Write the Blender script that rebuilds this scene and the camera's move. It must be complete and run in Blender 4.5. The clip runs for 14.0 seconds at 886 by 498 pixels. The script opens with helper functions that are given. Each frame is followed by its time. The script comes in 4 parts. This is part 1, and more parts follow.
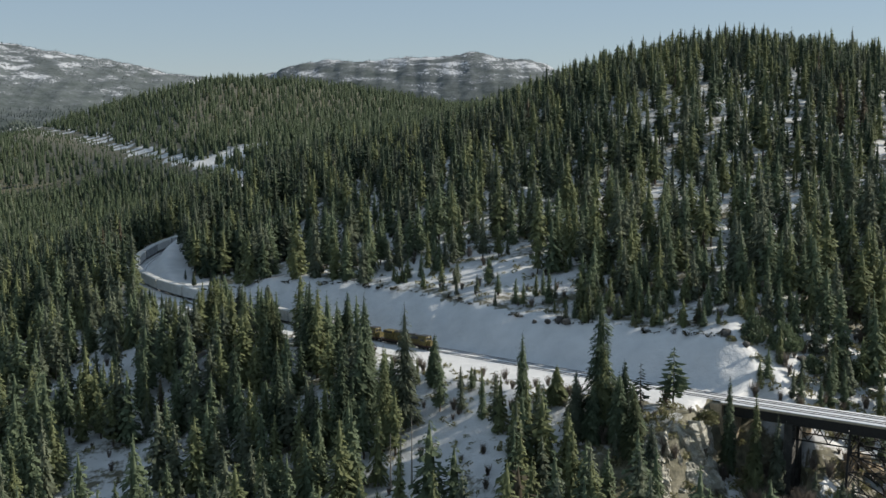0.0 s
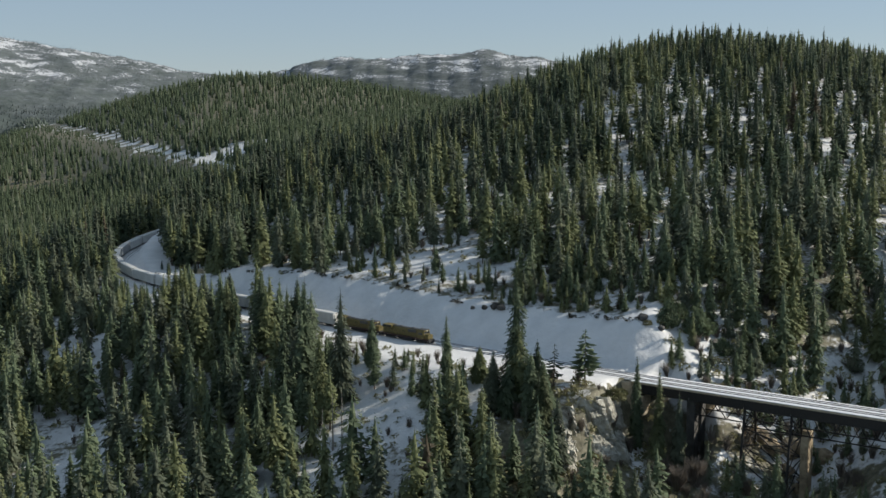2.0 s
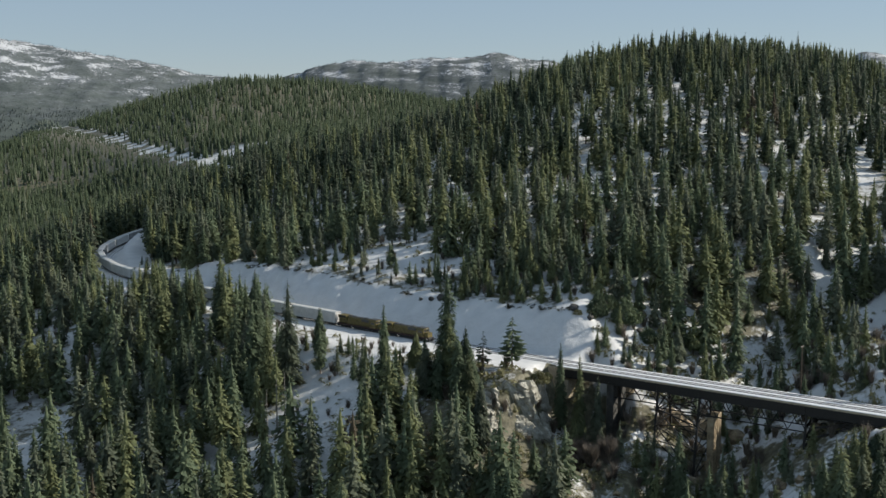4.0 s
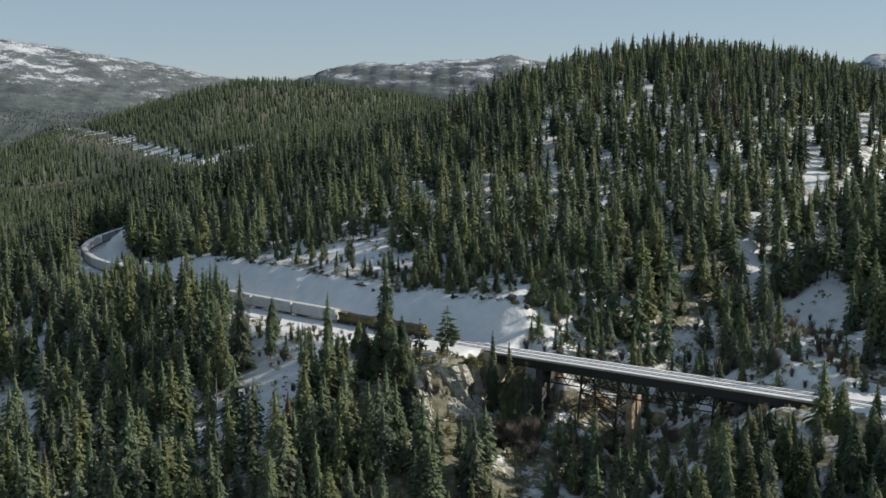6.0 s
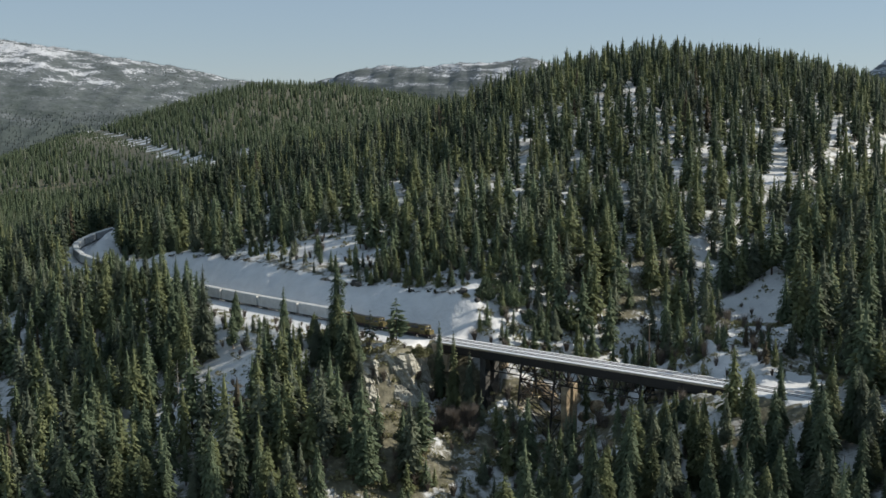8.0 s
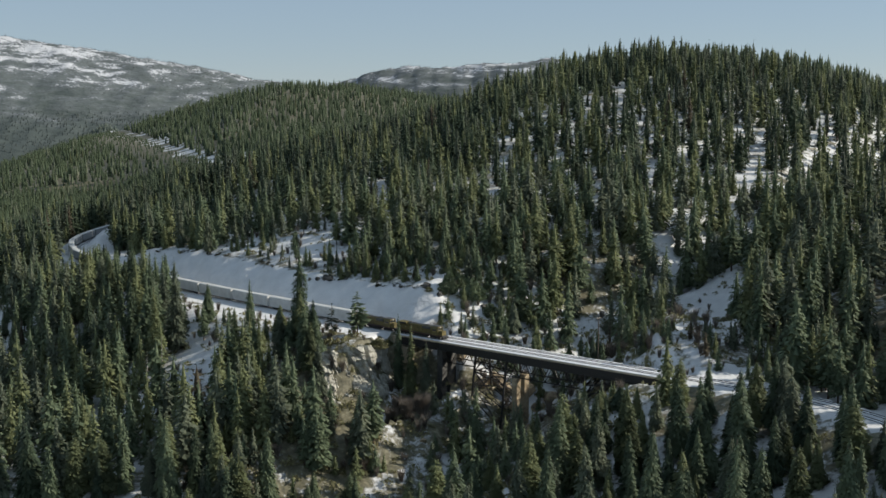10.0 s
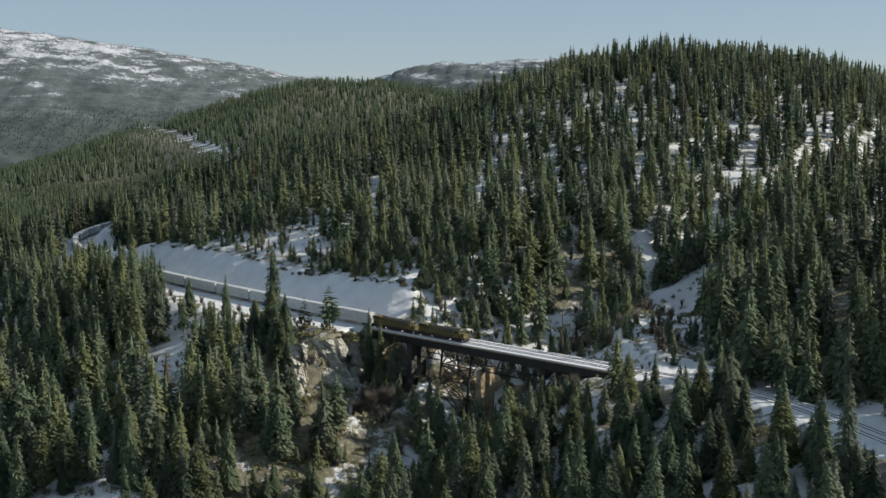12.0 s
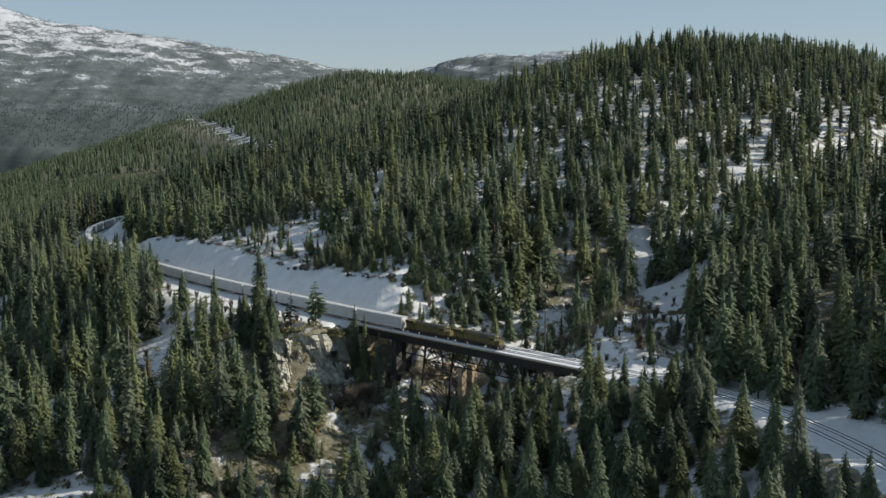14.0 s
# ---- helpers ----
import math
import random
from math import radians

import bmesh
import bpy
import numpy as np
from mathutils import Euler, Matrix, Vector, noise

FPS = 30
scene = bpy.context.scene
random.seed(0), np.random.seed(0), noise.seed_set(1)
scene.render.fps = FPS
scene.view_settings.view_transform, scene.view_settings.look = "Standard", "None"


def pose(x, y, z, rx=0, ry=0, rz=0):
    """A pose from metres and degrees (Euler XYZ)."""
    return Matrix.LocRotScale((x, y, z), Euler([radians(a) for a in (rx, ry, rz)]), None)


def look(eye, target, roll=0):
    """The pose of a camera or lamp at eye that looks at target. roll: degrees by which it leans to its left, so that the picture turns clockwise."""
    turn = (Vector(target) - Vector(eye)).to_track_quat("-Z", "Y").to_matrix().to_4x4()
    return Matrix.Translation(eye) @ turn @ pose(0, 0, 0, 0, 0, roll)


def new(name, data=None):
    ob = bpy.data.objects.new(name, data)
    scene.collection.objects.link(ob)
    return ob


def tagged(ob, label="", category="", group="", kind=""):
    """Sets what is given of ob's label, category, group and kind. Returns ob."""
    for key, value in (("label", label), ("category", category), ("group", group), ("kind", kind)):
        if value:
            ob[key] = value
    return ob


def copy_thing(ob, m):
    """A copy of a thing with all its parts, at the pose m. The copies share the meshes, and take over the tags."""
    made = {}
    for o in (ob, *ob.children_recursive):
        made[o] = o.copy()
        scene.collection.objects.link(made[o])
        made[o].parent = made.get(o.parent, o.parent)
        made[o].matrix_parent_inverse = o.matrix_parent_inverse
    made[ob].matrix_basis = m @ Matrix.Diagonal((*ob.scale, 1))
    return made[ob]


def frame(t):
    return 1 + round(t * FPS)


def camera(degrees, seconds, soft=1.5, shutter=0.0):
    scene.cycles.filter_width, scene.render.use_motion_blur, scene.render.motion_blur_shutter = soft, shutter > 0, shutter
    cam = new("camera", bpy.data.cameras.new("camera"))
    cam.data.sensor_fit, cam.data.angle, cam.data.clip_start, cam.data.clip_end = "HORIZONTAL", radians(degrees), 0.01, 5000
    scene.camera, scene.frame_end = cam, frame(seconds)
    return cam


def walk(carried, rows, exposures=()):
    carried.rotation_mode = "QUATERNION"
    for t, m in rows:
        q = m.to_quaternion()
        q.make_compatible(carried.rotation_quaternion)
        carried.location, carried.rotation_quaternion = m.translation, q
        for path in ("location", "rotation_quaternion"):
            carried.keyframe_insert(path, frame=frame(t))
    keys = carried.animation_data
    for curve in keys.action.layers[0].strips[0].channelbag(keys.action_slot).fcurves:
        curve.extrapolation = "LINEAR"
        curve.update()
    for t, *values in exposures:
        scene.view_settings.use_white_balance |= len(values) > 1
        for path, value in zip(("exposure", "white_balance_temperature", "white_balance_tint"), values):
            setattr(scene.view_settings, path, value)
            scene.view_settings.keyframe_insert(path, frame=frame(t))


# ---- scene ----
cam = camera(40.5, 14.0)
METRES, EYE, TILT, LEAN, TURN = 212.0, 79.15, -7.0, 0.0, 0.0
ROWS = [
    (0.0, 0.0, 0.0, 0.0, 0.0, 0.0, -0.0),
    (0.5, 0.0302, -0.0317, -0.0022, 0.22, -0.08, -0.01),
    (1.0, 0.0596, -0.0619, -0.0046, 0.43, -0.16, -0.06),
    (1.5, 0.089, -0.0921, -0.0076, 0.65, -0.17, -0.07),
    (2.0, 0.118, -0.1212, -0.0106, 0.86, -0.14, -0.13),
    (2.5, 0.1469, -0.15, -0.0134, 1.07, -0.12, -0.14),
    (3.0, 0.1758, -0.1785, -0.0168, 1.28, -0.08, -0.17),
    (5.5, 0.3261, -0.3116, -0.0346, 2.35, 0.07, -0.34),
    (6.0, 0.3565, -0.3353, -0.0382, 2.56, 0.09, -0.36),
    (6.5, 0.3876, -0.3583, -0.0416, 2.82, 0.12, -0.39),
    (7.0, 0.4186, -0.3807, -0.0444, 3.12, 0.15, -0.41),
    (7.5, 0.4498, -0.402, -0.047, 3.44, 0.18, -0.45),
    (8.0, 0.4808, -0.4216, -0.0489, 3.76, 0.2, -0.47),
    (10.5, 0.629, -0.4855, -0.0572, 5.59, 0.18, -0.73),
    (11.0, 0.6587, -0.492, -0.0575, 6.05, 0.14, -0.77),
    (11.5, 0.6881, -0.4963, -0.057, 6.53, 0.07, -0.82),
    (12.0, 0.7172, -0.4983, -0.0558, 7.05, -0.01, -0.87),
    (12.5, 0.7453, -0.4974, -0.054, 7.61, -0.13, -0.93),
    (13.0, 0.7725, -0.494, -0.0516, 8.21, -0.26, -1.0),
    (13.5, 0.798, -0.4873, -0.049, 8.81, -0.36, -1.07),
    (14.0, 0.8198, -0.4789, -0.0467, 9.37, -0.44, -1.13),
]
walk(cam, [(t, pose(0, 0, EYE, TILT, LEAN, TURN) @ pose(METRES * x, METRES * y, METRES * z, 90 + pitch, roll, yaw)) for t, x, y, z, yaw, pitch, roll in ROWS])


# ---- world, sun, exposure ----
SUN_DIR = Vector((0.95, 0.22, 0.53)).normalized()
world = bpy.data.worlds.new("sky")
scene.world = world
world.use_nodes = True
wn = world.node_tree.nodes
sky = wn.new("ShaderNodeTexSky")
sky.sky_type, sky.sun_disc = "NISHITA", False
sky.sun_elevation = math.asin(SUN_DIR.z)
sky.sun_rotation = math.atan2(SUN_DIR.x, SUN_DIR.y)
sky.altitude, sky.air_density, sky.dust_density, sky.ozone_density = 1900, 1.0, 0.05, 2.0
tint = wn.new("ShaderNodeMix")
tint.data_type, tint.blend_type = "RGBA", "MULTIPLY"
tint.inputs[0].default_value, tint.inputs[7].default_value = 1.0, (1.0, 0.98, 1.01, 1)
world.node_tree.links.new(sky.outputs[0], tint.inputs[6])
haze = wn.new("ShaderNodeMix")
haze.data_type = "RGBA"
haze.inputs[0].default_value, haze.inputs[7].default_value = 0.6, (3.9, 5.05, 6.15, 1)
world.node_tree.links.new(tint.outputs[2], haze.inputs[6])
world.node_tree.links.new(haze.outputs[2], wn["Background"].inputs[0])
wn["Background"].inputs[1].default_value = 0.072
sun = new("sun", bpy.data.lights.new("sun", "SUN"))
sun.data.energy, sun.data.angle, sun.data.color = 4.6, radians(0.5), (1.0, 0.93, 0.82)
sun.matrix_world = look(SUN_DIR * 500, (0, 0, 0))
scene.view_settings.exposure = 0.29


# ---- materials ----
def material(name):
    m = bpy.data.materials.new(name)
    m.use_nodes = True
    nt = m.node_tree
    return m, nt.nodes, nt.links, nt.nodes["Principled BSDF"]


def noise_node(nodes, links, scale, detail=3.0, vec=None, rough=0.5):
    n = nodes.new("ShaderNodeTexNoise")
    n.inputs["Scale"].default_value, n.inputs["Detail"].default_value = scale, detail
    n.inputs["Roughness"].default_value = rough
    if vec:
        links.new(vec, n.inputs["Vector"])
    return n.outputs["Fac"]


def ramp(nodes, links, fac, stops):
    r = nodes.new("ShaderNodeValToRGB")
    while len(r.color_ramp.elements) < len(stops):
        r.color_ramp.elements.new(0.5)
    for e, (p, c) in zip(r.color_ramp.elements, stops):
        e.position, e.color = p, (*c, 1) if len(c) == 3 else c
    links.new(fac, r.inputs[0])
    return r.outputs[0]


def mix(nodes, links, fac, a, b, how="MIX"):
    m = nodes.new("ShaderNodeMix")
    m.data_type, m.blend_type = "RGBA", how
    for sock, v in ((m.inputs[0], fac), (m.inputs[6], a), (m.inputs[7], b)):
        if isinstance(v, (int, float)):
            sock.default_value = v
        elif isinstance(v, tuple):
            sock.default_value = (*v, 1)
        else:
            links.new(v, sock)
    return m.outputs[2]


def math_node(nodes, links, op, a, b=0.0):
    m = nodes.new("ShaderNodeMath")
    m.operation = op
    for sock, v in zip(m.inputs, (a, b)):
        if isinstance(v, (int, float)):
            sock.default_value = v
        else:
            links.new(v, sock)
    return m.outputs[0]


def bump(nodes, links, bsdf, height, strength, distance):
    b = nodes.new("ShaderNodeBump")
    b.inputs["Strength"].default_value, b.inputs["Distance"].default_value = strength, distance
    links.new(height, b.inputs["Height"])
    links.new(b.outputs[0], bsdf.inputs["Normal"])


def plain(name, colour, rough=0.6, metal=0.0, var=0.25, scale=1.5):
    m, n, l, b = material(name)
    pos = n.new("ShaderNodeTexCoord").outputs["Object"]
    f = noise_node(n, l, scale, 6, pos)
    lo = tuple(c * (1 - var) for c in colour)
    hi = tuple(min(1, c * (1 + var)) for c in colour)
    l.new(ramp(n, l, f, [(0.3, lo), (0.7, hi)]), b.inputs["Base Color"])
    b.inputs["Roughness"].default_value, b.inputs["Metallic"].default_value = rough, metal
    fine = noise_node(n, l, scale * 12, 4, pos)
    bump(n, l, b, fine, 0.2, 0.02)
    return m


def foliage(name, dark, light):
    m, n, l, b = material(name)
    pos = n.new("ShaderNodeNewGeometry")
    oi = n.new("ShaderNodeObjectInfo")
    tree = noise_node(n, l, 0.16, 1.0, pos.outputs["Position"])
    wide = noise_node(n, l, 0.012, 2.0, pos.outputs["Position"])
    k = math_node(n, l, "ADD", math_node(n, l, "MULTIPLY", tree, 0.75), math_node(n, l, "MULTIPLY", wide, 0.45))
    k = math_node(n, l, "ADD", k, math_node(n, l, "MULTIPLY", math_node(n, l, "SUBTRACT", oi.outputs["Random"], 0.5), 0.5))
    k = math_node(n, l, "ADD", k, math_node(n, l, "MULTIPLY", math_node(n, l, "SUBTRACT", pos.outputs["Random Per Island"], 0.5), 0.14))
    col = ramp(n, l, k, [(0.3, dark), (0.85, light)])
    l.new(col, b.inputs["Base Color"])
    b.inputs["Roughness"].default_value = 0.75
    b.inputs["Specular IOR Level"].default_value = 0.25
    leaf = n.new("ShaderNodeBsdfTranslucent")
    l.new(col, leaf.inputs[0])
    blend = n.new("ShaderNodeMixShader")
    blend.inputs[0].default_value = 0.32
    l.new(b.outputs[0], blend.inputs[1])
    l.new(leaf.outputs[0], blend.inputs[2])
    l.new(blend.outputs[0], n["Material Output"].inputs[0])
    return m


def ground_material():
    m, n, l, b = material("snowy_ground")
    pos = n.new("ShaderNodeNewGeometry").outputs["Position"]
    cover = n.new("ShaderNodeAttribute")
    cover.attribute_name = "snow_cover"
    patch = noise_node(n, l, 0.075, 6, pos, 0.62)
    fine = noise_node(n, l, 0.45, 8, pos, 0.7)
    k = math_node(n, l, "ADD", math_node(n, l, "MULTIPLY", patch, 0.55), math_node(n, l, "MULTIPLY", fine, 0.45))
    k = math_node(n, l, "ADD", k, math_node(n, l, "SUBTRACT", cover.outputs["Fac"], 0.5))
    fac = ramp(n, l, k, [(0.47, (0, 0, 0)), (0.55, (1, 1, 1))])
    dirt = ramp(n, l, noise_node(n, l, 0.5, 7, pos, 0.65), [(0.3, (0.055, 0.052, 0.030)), (0.55, (0.145, 0.134, 0.082)), (0.8, (0.35, 0.32, 0.215))])
    snow = ramp(n, l, noise_node(n, l, 0.2, 5, pos), [(0.25, (0.56, 0.567, 0.565)), (0.75, (0.685, 0.688, 0.682))])
    l.new(mix(n, l, fac, dirt, snow), b.inputs["Base Color"])
    b.inputs["Roughness"].default_value = 0.7
    bump(n, l, b, noise_node(n, l, 0.7, 8, pos, 0.6), 0.6, 0.5)
    return m


def rock_material(name, dark, mid_tone, light):
    m, n, l, b = material(name)
    pos = n.new("ShaderNodeNewGeometry").outputs["Position"]
    f = noise_node(n, l, 0.35, 8, pos, 0.65)
    l.new(ramp(n, l, f, [(0.3, dark), (0.5, mid_tone), (0.72, light)]), b.inputs["Base Color"])
    b.inputs["Roughness"].default_value = 0.85
    bump(n, l, b, noise_node(n, l, 1.2, 10, pos, 0.7), 0.8, 0.6)
    return m


def mountain_material():
    m, n, l, b = material("distant_mountain")
    geo = n.new("ShaderNodeNewGeometry")
    pos = geo.outputs["Position"]
    sep = n.new("ShaderNodeSeparateXYZ")
    l.new(pos, sep.inputs[0])
    stretch = n.new("ShaderNodeMapping")
    stretch.inputs["Scale"].default_value = (0.5, 0.5, 2.0)
    l.new(pos, stretch.inputs[0])
    big = noise_node(n, l, 0.021, 10, stretch.outputs[0], 0.62)
    speck = noise_node(n, l, 0.13, 6, pos, 0.75)
    k = math_node(n, l, "ADD", math_node(n, l, "MULTIPLY", big, 0.62), math_node(n, l, "MULTIPLY", speck, 0.38))
    high = math_node(n, l, "MULTIPLY", math_node(n, l, "SUBTRACT", sep.outputs[2], 215.0), 0.0006)
    k = math_node(n, l, "ADD", k, high)
    low = n.new("ShaderNodeMapRange")
    low.interpolation_type = "SMOOTHSTEP"
    low.inputs["From Min"].default_value, low.inputs["From Max"].default_value = -40.0, 50.0
    low.inputs["To Min"].default_value, low.inputs["To Max"].default_value = -0.14, 0.0
    l.new(sep.outputs[2], low.inputs["Value"])
    k = math_node(n, l, "ADD", k, low.outputs[0])
    # blue-grey stops: distance haze is mixed into the wood and rock colours
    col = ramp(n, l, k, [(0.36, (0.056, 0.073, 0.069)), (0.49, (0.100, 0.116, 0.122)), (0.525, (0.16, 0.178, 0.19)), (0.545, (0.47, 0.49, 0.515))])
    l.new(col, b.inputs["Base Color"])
    b.inputs["Roughness"].default_value = 0.9
    bump(n, l, b, big, 0.3, 12.0)
    return m


GROUND = ground_material()
FOREST = [foliage("fir_green", (0.041, 0.062, 0.038), (0.137, 0.175, 0.102)),
          foliage("pine_olive", (0.058, 0.072, 0.036), (0.182, 0.206, 0.100)),
          foliage("spruce_grey", (0.058, 0.074, 0.052), (0.185, 0.210, 0.140))]
# fir green darkened: far cones lack crown self-shade, so it sits in the colour
FAR_GREEN_SHADED = foliage("far_green_shaded", (0.030, 0.048, 0.030), (0.088, 0.118, 0.066))
RUST = foliage("dead_needles", (0.080, 0.068, 0.046), (0.150, 0.125, 0.086))
BRUSH = foliage("brush", (0.085, 0.090, 0.042), (0.29, 0.275, 0.15))
DARK_BRUSH = foliage("dark_brush", (0.040, 0.038, 0.024), (0.11, 0.10, 0.062))
TWIGS = foliage("bare_twigs", (0.14, 0.12, 0.10), (0.34, 0.30, 0.26))
BARK = plain("bark", (0.10, 0.075, 0.055), 0.9)
DEADWOOD = plain("dead_wood", (0.26, 0.24, 0.21), 0.9)
ROCK = rock_material("granite", (0.16, 0.150, 0.120), (0.40, 0.385, 0.325), (0.58, 0.565, 0.49))
TAN_ROCK = rock_material("tan_rock", (0.12, 0.09, 0.055), (0.31, 0.24, 0.15), (0.46, 0.38, 0.26))
DARK_ROCK = rock_material("dark_rock", (0.03, 0.03, 0.028), (0.07, 0.068, 0.062), (0.15, 0.14, 0.125))
MOUNTAIN = mountain_material()
# distance haze lightens and greys these two base colours
HAZED_FAR_WOOD = foliage("hazed_far_wood", (0.052, 0.068, 0.066), (0.100, 0.120, 0.115))
HAZED_VALLEY_WOOD = foliage("hazed_valley_wood", (0.085, 0.108, 0.090), (0.165, 0.195, 0.160))
STEEL = plain("dark_steel", (0.022, 0.021, 0.020), 0.6, 0.3)
RAIL = plain("rail_steel", (0.06, 0.052, 0.046), 0.45, 0.6)
SNOW = plain("packed_snow", (0.70, 0.71, 0.72), 0.7, 0, 0.06, 0.6)
SLEEPER = plain("sleeper", (0.09, 0.075, 0.06), 0.9)
CONCRETE = plain("concrete", (0.42, 0.35, 0.25), 0.85)
YELLOW = plain("yellow_paint", (0.120, 0.095, 0.028), 0.55, 0, 0.45)
LOCO_GREY = plain("grey_paint", (0.065, 0.065, 0.065), 0.6)
BLACK = plain("black_frame", (0.018, 0.018, 0.018), 0.7)
GLASS = plain("cab_glass", (0.02, 0.025, 0.03), 0.1)
REDSTRIPE = plain("red_stripe", (0.09, 0.03, 0.02), 0.6)
CARWHITE = plain("white_car_paint", (0.52, 0.52, 0.50), 0.5, 0, 0.12, 0.5)
CARGREY = plain("weathered_car_paint", (0.25, 0.26, 0.265), 0.55, 0, 0.22, 0.5)
HEADLIGHT = plain("lamp_glass", (0.8, 0.78, 0.7), 0.2)


# ---- track line and terrain ----
LINE = [(-1900, 4900), (-1150, 3250), (-690, 2230), (-412, 1610), (-235, 1270), (-150, 980), (-126, 800), (-140, 690), (-148, 622),
        (-143, 560), (-120, 506), (-88, 465), (-56, 429), (-20, 395), (24, 357.5), (73.7, 317.6), (122, 283.7),
        (170, 250), (199, 226), (219, 194), (232, 160), (240, 115), (236, 40), (226, -60), (206, -170), (180, -300)]


def catmull(pts, step=2.0):
    pts = [np.array(p, float) for p in pts]
    pts = [2 * pts[0] - pts[1]] + pts + [2 * pts[-1] - pts[-2]]
    out = []
    for a, b, c, d in zip(pts, pts[1:], pts[2:], pts[3:]):
        n = max(2, int(np.linalg.norm(c - b) / step))
        for i in range(n):
            u = i / n
            out.append(0.5 * (2 * b + (c - a) * u + (2 * a - 5 * b + 4 * c - d) * u * u + (3 * b - a - 3 * c + d) * u ** 3))
    out.append(pts[-2])
    return np.array(out)


TRACK = catmull(LINE)
SEG = np.diff(TRACK, axis=0)
ARC = np.concatenate([[0], np.cumsum(np.hypot(*SEG.T))])
TANGENT = np.gradient(TRACK, axis=0)
TANGENT /= np.hypot(*TANGENT.T)[:, None]


def track_z(s):
    """Height of the track: level near the bridge, a gentle climb towards the far hill."""
    return np.clip((S_BRIDGE - 350 - s) * 0.011, 0, 17)


def on_track(s, side=0.0):
    x, y = np.interp(s, ARC, TRACK[:, 0]), np.interp(s, ARC, TRACK[:, 1])
    tx, ty = np.interp(s, ARC, TANGENT[:, 0]), np.interp(s, ARC, TANGENT[:, 1])
    return x - ty * side, y + tx * side, tx, ty


def arc_of(x, y):
    return float(ARC[np.argmin((TRACK[:, 0] - x) ** 2 + (TRACK[:, 1] - y) ** 2)])


S_BRIDGE, S_END = arc_of(77.2, 315.1), arc_of(170, 250)


S_BEND = arc_of(-100, 477)


def from_track(x, y):
    """Signed distance from the centre of the line (uphill side positive) and arc length of the nearest place."""
    x, y = np.atleast_1d(x).astype(float), np.atleast_1d(y).astype(float)
    d, s = np.empty(x.shape), np.empty(x.shape)
    for i in range(0, len(x), 4000):
        j = slice(i, i + 4000)
        dx, dy = x[j, None] - TRACK[None, ::2, 0], y[j, None] - TRACK[None, ::2, 1]
        k = np.argmin(dx * dx + dy * dy, axis=1)
        t, r = TANGENT[::2][k], np.arange(len(k))
        ex, ey = dx[r, k], dy[r, k]
        cross = t[:, 0] * ey - t[:, 1] * ex
        d[j] = np.sign(cross) * np.hypot(ex, ey)
        s[j] = ARC[::2][k]
    return d, s


def smooth(a, b, v):
    u = np.clip((v - a) / (b - a), 0, 1)
    return u * u * (3 - 2 * u)


def hump(x, y, cx, cy, sx, sy):
    return np.exp(-(((x - cx) / sx) ** 2 + ((y - cy) / sy) ** 2))


def ripple(x, y, size, seed):
    """Cheap rolling relief from a few crossed waves."""
    r = np.random.RandomState(seed)
    z = 0
    for i in range(6):
        a, p = r.uniform(0, 6.28), r.uniform(0, 6.28)
        f = 6.28 / size * r.uniform(0.6, 1.7)
        z = z + np.sin((x * np.cos(a) + y * np.sin(a)) * f + p)
    return z / 6


RAVINE = ((118, 287), (0.57, 0.82))


def ravine_cut(x, y):
    (cx, cy), (ux, uy) = RAVINE
    along = (x - cx) * ux + (y - cy) * uy
    across = (x - cx) * uy - (y - cy) * ux + 6 * np.sin(along / 35.0)
    return along, across


